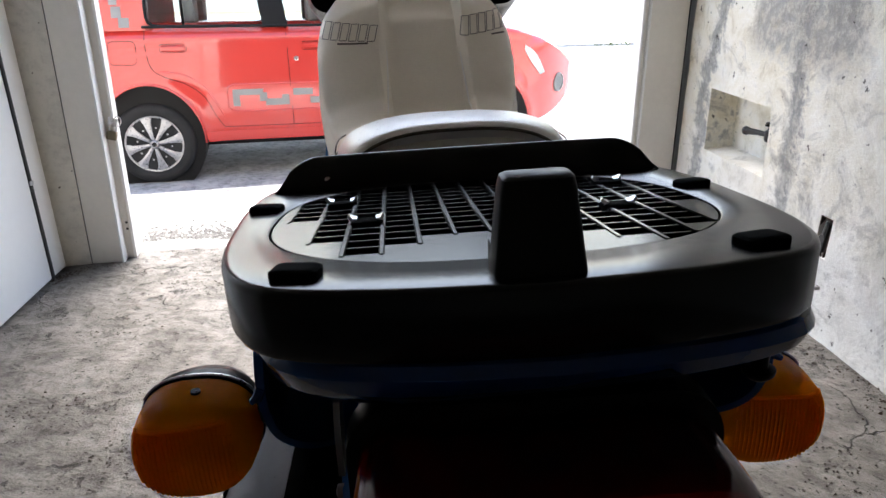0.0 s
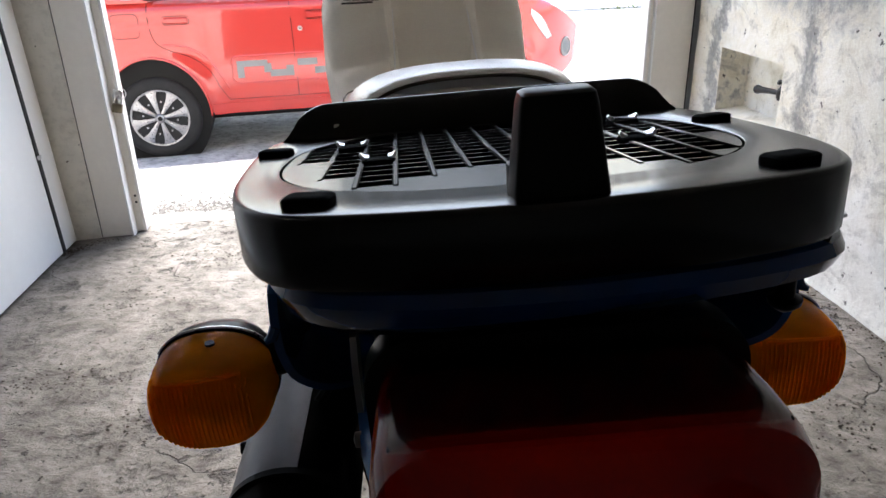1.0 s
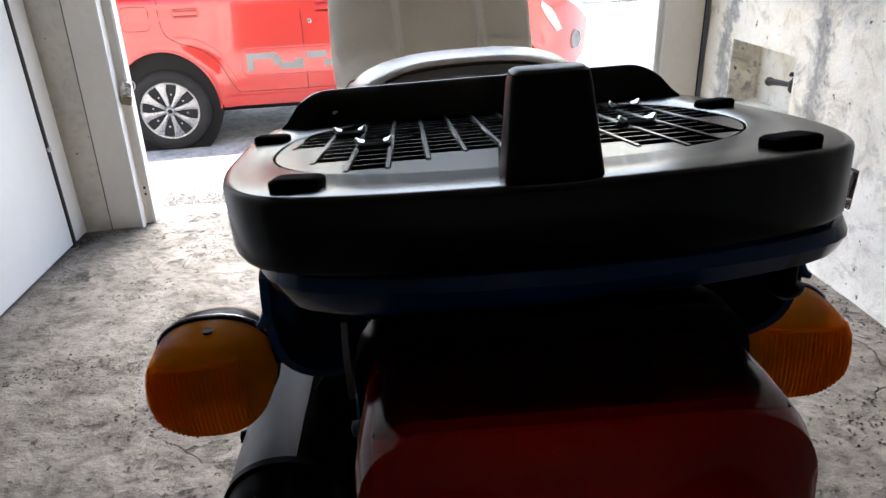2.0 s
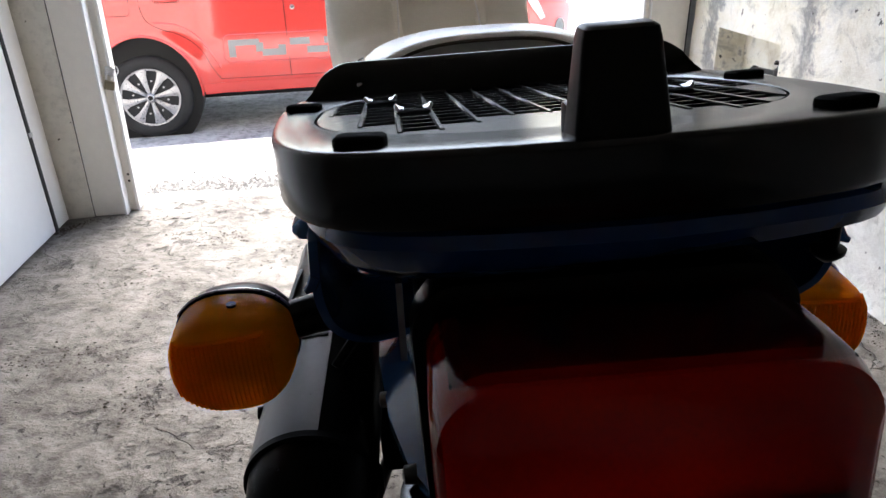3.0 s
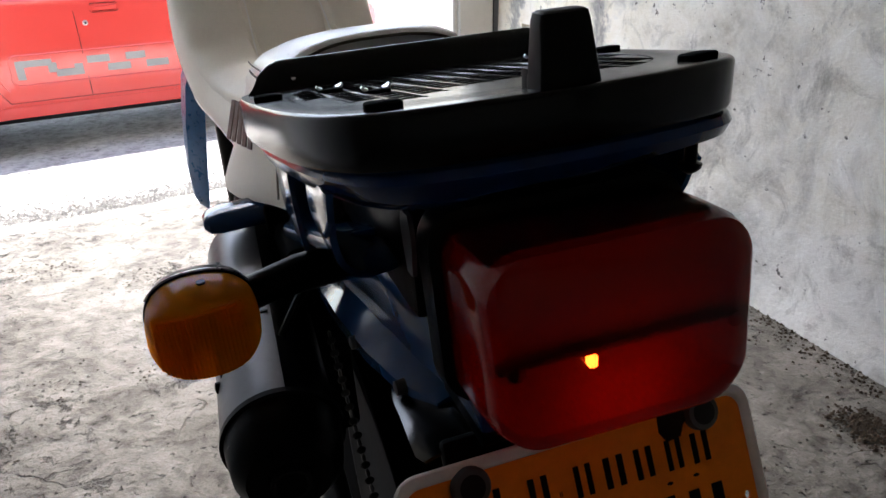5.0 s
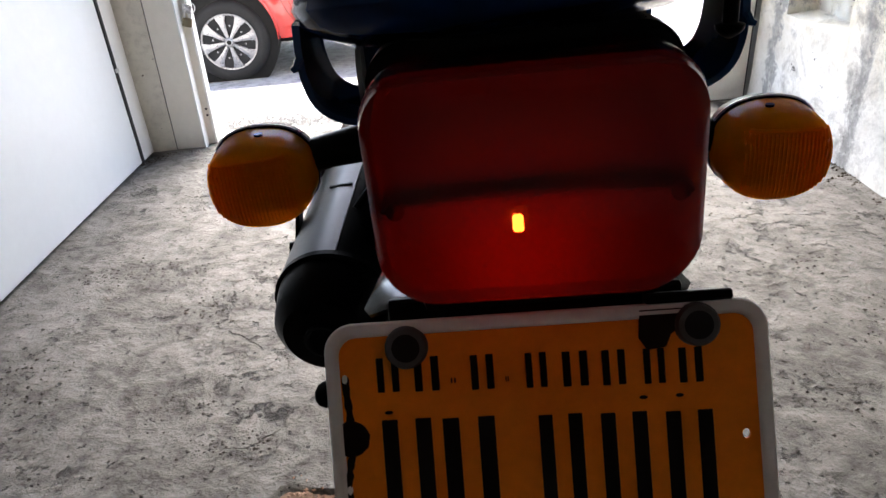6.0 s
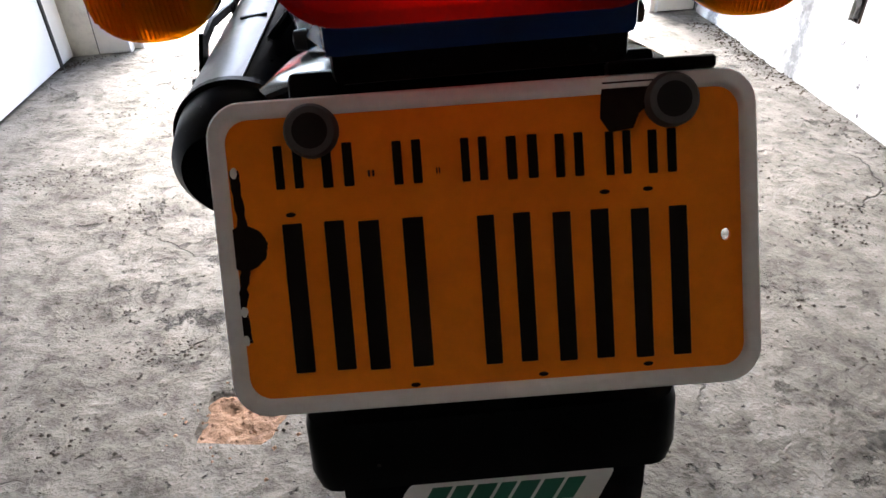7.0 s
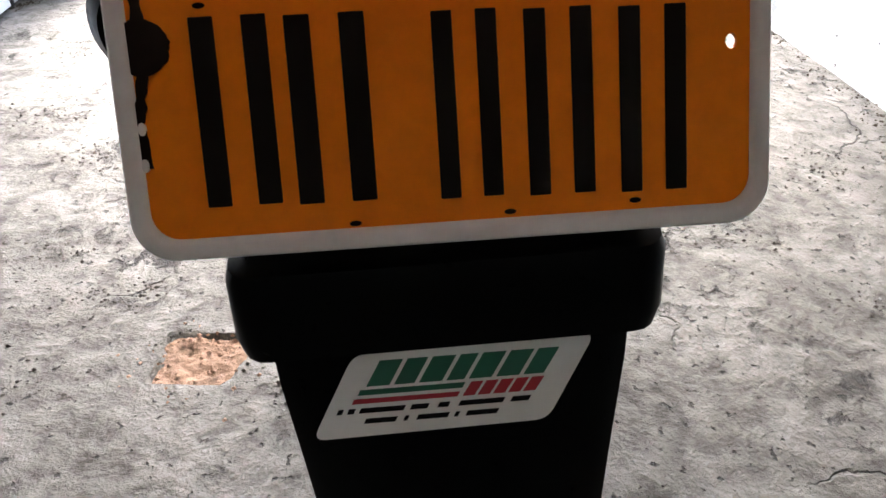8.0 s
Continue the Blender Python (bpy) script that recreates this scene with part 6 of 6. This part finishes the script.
def sunk(x, y):
    """The middle panel lies deeper than the two side lobes."""
    return 0.026 * (1 - ease(abs(x - 0.011), 0.053, 0.066)) * ease(y, 0.60, 0.84) * (1 - ease(y, 1.00, 1.14))


def pad_top(x, y):
    hx, zb, z1, wf, zf = pad_at(y)
    t = min(0.999, abs(x) / hx)
    return zb + (z1 - zb) * (1 - t ** POW) ** (1 / POW) - sunk(x, y)


def pad_skin(x, z):
    """Depth at which the cover's rear slope reaches height z at x."""
    lo, hi = 0.70, 1.12
    for _ in range(26):
        y = (lo + hi) / 2
        lo, hi = (y, hi) if pad_top(x, y) < z else (lo, y)
    return lo


def build_seat():
    seat = group_part("seat", bike, "cream and white vinyl saddle rising over the tank")

    def section(y, hx, crown, wide, foot, base=0.862):
        """Arched top on flanks that spread towards the foot."""
        out = []
        for k in range(41):
            a = radians(180 * k / 40)
            c, s = math.cos(a), math.sin(a)
            out.append((hx * math.copysign(abs(c) ** 0.74, c), y, base + (crown - base) * max(0.0, s) ** 0.70))
        side = [(hx + (wide - hx) * f, base + (foot - base) * g) for f, g in ((0.22, 0.25), (0.5, 0.5), (0.85, 0.80), (1.0, 0.94), (0.96, 1.0))]
        return out + [(-x, y, z) for x, z in side] + [(x, y, z) for x, z in side[::-1]]
    part("rear_pad", loft([section(*v) for v in ((0.3035, 0.078, 0.906, 0.082, 0.790), (0.306, 0.0830, 0.9105, 0.088, 0.784), (0.310, 0.0865, 0.912, 0.094, 0.781), (0.34, 0.0920, 0.9105, 0.102, 0.776), (0.37, 0.0965, 0.904, 0.111, 0.770), (0.40, 0.0955, 0.894, 0.119, 0.763, 0.855), (0.44, 0.094, 0.883, 0.129, 0.754, 0.849), (0.50, 0.093, 0.876, 0.136, 0.742, 0.847), (0.54, 0.092, 0.871, 0.135, 0.738, 0.843), (0.555, 0.0915, 0.869, 0.126, 0.744, 0.842), (0.566, 0.090, 0.866, 0.101, 0.775, 0.840), (0.65, 0.082, 0.848, 0.090, 0.79, 0.828))]), M_SEAT, seat)
    for s in (-1, 1):
        part("stitching", tube([(s * (0.0905 + 0.0010 * k), 0.318, 0.866 - 0.0085 * k) for k in range(10)], 0.0010, 6), M_STITCH, seat)
    # white top panel, stitched along its rear edge and down both sides
    strip = []
    for k in range(57):
        a = radians(13 + 154 * k / 56)
        c, s = math.cos(a), math.sin(a)
        row = []
        for y, hx, crown in ((0.3030, 0.0840, 0.9190), (0.3050, 0.0868, 0.9210), (0.311, 0.0892, 0.9218), (0.330, 0.0925, 0.9218), (0.362, 0.0960, 0.9195), (0.40, 0.0975, 0.9130), (0.44, 0.0970, 0.9040), (0.48, 0.0940, 0.8900), (0.505, 0.0915, 0.8730), (0.505, 0.0880, 0.8660), (0.46, 0.0900, 0.878), (0.36, 0.092, 0.900), (0.308, 0.087, 0.903)):
            x = hx * math.copysign(abs(c) ** 0.72, c)
            row.append((0.0026 + x, y, 0.862 + (crown - 0.862) * s ** 0.62))
        strip.append(row)
    part("top_panel", loft(strip), M_SEATW, seat, "white vinyl top panel")
    part("stitching", tube([(r[0][0], 0.3020, r[0][2] - 0.0014) for r in strip], 0.0013, 6), M_STITCH, seat)
    for edge in (strip[0], strip[-1]):
        part("stitching", tube([(x * 1.008, y, z - 0.0012) for x, y, z in edge[:8]], 0.0009, 6), M_STITCH, seat)
        part("stitching", tube([(x * 1.004, y, z + 0.0075) for x, y, z in edge[2:8]], 0.0006, 6), M_STITCH, seat)
    # front cover climbing the tank, with two side lobes, a sunk middle and skirts
    rings = []
    for i in range(71):
        y = 0.52 + 0.70 * i / 70
        hx, zb, z1, wf, zf = pad_at(y)
        top = []
        for k in range(81):
            a = math.pi * (1 - k / 80)
            c = math.cos(a)
            x = hx * math.copysign(abs(c) ** (2 / POW), c)
            top.append((x, y, pad_top(x, y) if abs(x) < hx * 0.9985 else zb))
        skirt = []
        for f in (0.2, 0.4, 0.6, 0.8, 0.95, 1.0):
            bow = 0.007 * math.sin(math.pi * f) - (0.004 if f == 1.0 else 0.0)
            skirt.append((hx + (wf - hx) * f + bow, y, zb + (zf - zb) * f))
        rings.append([(-x, y, z) for x, y, z in skirt[::-1]] + top + skirt)
    part("front_cover", loft(rings), M_SEAT, seat, "cream vinyl cover over the tank")
    for s in (-1, 1):
        part("piping", tube([(s * (pad_at(y)[3] - 0.001), y, pad_at(y)[4]) for y in [0.54 + 0.03 * k for k in range(19)]], 0.0022, 8), M_SEATW, seat, "pale piping along the lower edge")
    # white beads put the lit edge of each crease into the colour
    for x0, x1 in ((-0.0500, -0.0440), (0.0715, 0.0665)):
        part("crease", tube([(x0 + (x1 - x0) * k / 14, 0.79 + 0.14 * k / 14, pad_top(x0 + (x1 - x0) * k / 14, 0.79 + 0.14 * k / 14) + 0.0003) for k in range(15)], [0.0004 + 0.0013 * math.sin(math.pi * k / 14) for k in range(15)], 6), M_SEATW, seat)

    # maker's mark stands as plain outlined shapes
    def outline(x0, x1, z0, z1, lean, r):
        pts = [(x0, z0), (x1, z0), (x1 + lean, z1), (x0 + lean, z1)]
        path = []
        for (a, b), (c, d) in zip(pts, pts[1:] + pts[:1]):
            path += [(a + (c - a) * f / 4, b + (d - b) * f / 4) for f in range(4)]
        return tube([(x, pad_skin(x, z) - 0.0003, z) for x, z in path + path[:1]], r, 5)
    for k in range(6):
        x0, z0 = -0.1440 + 0.0142 * k, 0.9300 - 0.0006 * k
        part("logo_shape", outline(x0, x0 + 0.0112, z0, z0 + 0.024 - 0.0006 * k, 0.006, 0.0006), M_PRINT, seat)
        x0, z0 = 0.0700 + 0.0138 * k, 0.9280 + 0.0012 * k
        part("logo_shape", outline(x0, x0 + 0.0110, z0, z0 + 0.026, 0.005, 0.0006), M_PRINT, seat)
    for x0, x1, z in ((-0.118, -0.072, 0.9245), (0.118, 0.140, 0.9265)):
        part("logo_line", tube([(x0 + (x1 - x0) * k / 8, pad_skin(x0 + (x1 - x0) * k / 8, z) + 0.0002, z) for k in range(9)], 0.0016, 6), M_PRINT, seat)
    for k in range(5):
        part("logo_bar", moved(box(-0.0006, 0.0006, 0, 0.012, 0, 0.040, 0.0002, 1), Matrix.Translation((-0.1100 - 0.0034 * k, 0.380 + 0.019 * k, 0.819 - 0.002 * k)) @ pose(0, 0, 0, -8, 15 + 1.5 * k, 10)), M_PRINT_RED, seat)


build_seat()


def build_front():
    front = group_part("front_end", bike, "tank, shrouds, fork and bars")
    part("tank", loft([[(x, y, z) for x, z in rounded(hx, (z1 - z0) / 2, 0.05, 6, 0, (z0 + z1) / 2)] for y, hx, z0, z1 in ((0.74, 0.07, 0.70, 0.80), (0.82, 0.10, 0.68, 0.82), (0.95, 0.120, 0.69, 0.88), (1.10, 0.115, 0.72, 0.97), (1.18, 0.08, 0.78, 0.95))]), M_BLUE, front)
    for s in (-1, 1):
        part("shroud", loft([[(s * x, y - 0.015, z), (s * (x + d), y + 0.012, z), (s * (x + d + 0.004), y + w, z), (s * (x + d - 0.006), y + w, z)] for x, d, y, w, z in ((0.120, 0.026, 0.985, 0.11, 0.785), (0.126, 0.030, 0.985, 0.11, 0.765), (0.138, 0.031, 0.985, 0.10, 0.70), (0.150, 0.029, 0.985, 0.07, 0.62), (0.158, 0.020, 0.985, 0.04, 0.565), (0.161, 0.010, 0.985, 0.02, 0.553))]), M_SHROUD, front, "blue tank shroud with daylight put into its colour")
        part("fork_leg", tube([(s * 0.09, 1.19, 0.98), (s * 0.09, 1.47, 0.31)], [0.022, 0.027], 16), M_BLACK, front)
        part("grip", tube([(s * 0.24, 1.10, 1.10), (s * 0.37, 1.06, 1.105)], 0.017, 12), M_RUBBER, front)
        part("mirror_stem", tube([(s * 0.20, 1.12, 1.11), (s * 0.21, 1.10, 1.22)], 0.005, 8), M_BLACK, front)
    part("handlebar", tube(spline([(-0.25, 1.10, 1.10), (-0.14, 1.15, 1.10), (-0.08, 1.19, 1.04), (0.08, 1.19, 1.04), (0.14, 1.15, 1.10), (0.25, 1.10, 1.10)], 24), 0.011, 10), M_BLACK, front)
    part("instrument_cowl", loft([[(x, y, z) for x, z in rounded(hx, hz, 0.03, 5, 0.012, zc)] for y, hx, hz, zc in ((1.12, 0.183, 0.045, 1.005), (1.16, 0.19, 0.06, 1.01), (1.26, 0.17, 0.08, 0.98), (1.34, 0.12, 0.06, 0.95))]), M_BLACK, front)
    part("engine", loft([[(x, y, z) for x, z in rounded(hx, hz, 0.03, 4, 0, zc)] for y, hx, hz, zc in ((0.62, 0.09, 0.10, 0.42), (0.70, 0.12, 0.15, 0.42), (0.95, 0.12, 0.15, 0.44), (1.05, 0.08, 0.20, 0.50))]), M_BLACK, front)
    part("frame_tube", join([tube(spline([(x, 0.20, 0.80), (x, 0.55, 0.74), (x, 0.70, 0.55), (x, 0.74, 0.32)], 14), 0.013, 10) for x in (-0.06, 0.06)] + [tube([(0, 0.75, 0.78), (0, 1.20, 0.86)], 0.02, 10), tube([(0, 1.18, 0.86), (0, 1.05, 0.30), (0, 0.72, 0.28)], 0.016, 10)]), M_BLACK, front)
    part("swing_arm", join([tube([(s * 0.085, 0.335, 0.315), (s * 0.07, 0.75, 0.36)], 0.018, 10) for s in (-1, 1)]), M_BLACK, front)
    part("shock", join([tube([(0.075, 0.40, 0.36), (0.075, 0.46, 0.74)], 0.020, 12)] + [moved(lathe([(0.026, -0.004), (0.030, 0), (0.026, 0.004)], 16), Matrix.Translation((0.075, 0.41 + 0.008 * k, 0.42 + 0.05 * k))) for k in range(6)]), M_BLACK, front)
    part("side_stand", tube([(-0.09, 0.70, 0.30), (-0.20, 0.68, 0.012), (-0.235, 0.70, -0.004)], 0.011, 10), M_BLACK, front)
    part("foot_peg", tube([(-0.08, 0.66, 0.33), (-0.19, 0.62, 0.335)], 0.014, 10), M_RUBBER, front)
    part("passenger_peg", tube([(-0.2245, 0.312, 0.449), (-0.2235, 0.312, 0.449), (-0.220, 0.312, 0.449), (-0.214, 0.312, 0.449), (-0.206, 0.313, 0.450), (-0.196, 0.317, 0.452), (-0.186, 0.325, 0.46), (-0.17, 0.34, 0.48)], [0.001, 0.006, 0.0115, 0.0145, 0.0150, 0.0140, 0.010, 0.008], 20), M_RUBBER, front)
    links = []
    for k in range(24):
        f = k / 23
        c = Vector((-0.080, 0.275, 0.670)).lerp(Vector((-0.082, 0.150, 0.590)), f)
        a = 90 * (k % 2)
        links.append(moved(lathe([(0.0026, -0.0014), (0.0042, 0.0), (0.0026, 0.0014)], 12, "x"), Matrix.Translation(c) @ pose(0, 0, 0, 35, 0, a)))
    part("chain", join(links), M_CHAIN, front, "dull steel chain")
    for y, nm in ((0.335, "rear_wheel"), (1.62, "front_wheel")):
        r = 0.312 if y < 1 else 0.335
        k = r / 0.312
        prof = [(0.235, -0.035), (0.25, -0.05), (0.28, -0.055), (0.303, -0.04), (0.312, -0.015), (0.312, 0.015), (0.303, 0.04), (0.28, 0.055), (0.25, 0.05), (0.235, 0.035)]
        knobs = [moved(box(-0.012, 0.012, -0.012, 0.012, 0, 0.012, 0.002, 1), Matrix.Translation((0, y, r)) @ pose(0, 0, 0, 360 * j / 34, 0, 0) @ pose(0.028 * (j % 3 - 1), 0, r - 0.006 - 0.008 * abs(j % 3 - 1))) for j in range(34)]
        spokes = [tube([Vector((s * 0.03, y, r)) + Vector((0, 0.04 * math.cos(a), 0.04 * math.sin(a))), Vector((0, y, r)) + Vector((0, 0.23 * k * math.cos(a + 0.2), 0.23 * k * math.sin(a + 0.2)))], 0.0018, 5) for s in (-1, 1) for a in [q * math.tau / 16 for q in range(16)]]
        part(nm, join([moved(lathe([(p * k, h) for p, h in prof] + [(0.235 * k, -0.035)], 48, "x"), Matrix.Translation((0, y, r)))] + knobs), M_TYRE, bike, "knobbly black tyre")
        part(nm + "_rim", join([moved(lathe([(0.225 * k, -0.03), (0.236 * k, -0.036), (0.238 * k, 0.036), (0.225 * k, 0.03), (0.225 * k, -0.03)], 40, "x"), Matrix.Translation((0, y, r))), moved(lathe([(0.012, -0.07), (0.045, -0.05), (0.045, 0.05), (0.012, 0.07)], 24, "x"), Matrix.Translation((0, y, r)))] + spokes), M_MUFFLER, bike, "spoked wheel rim")


build_front()
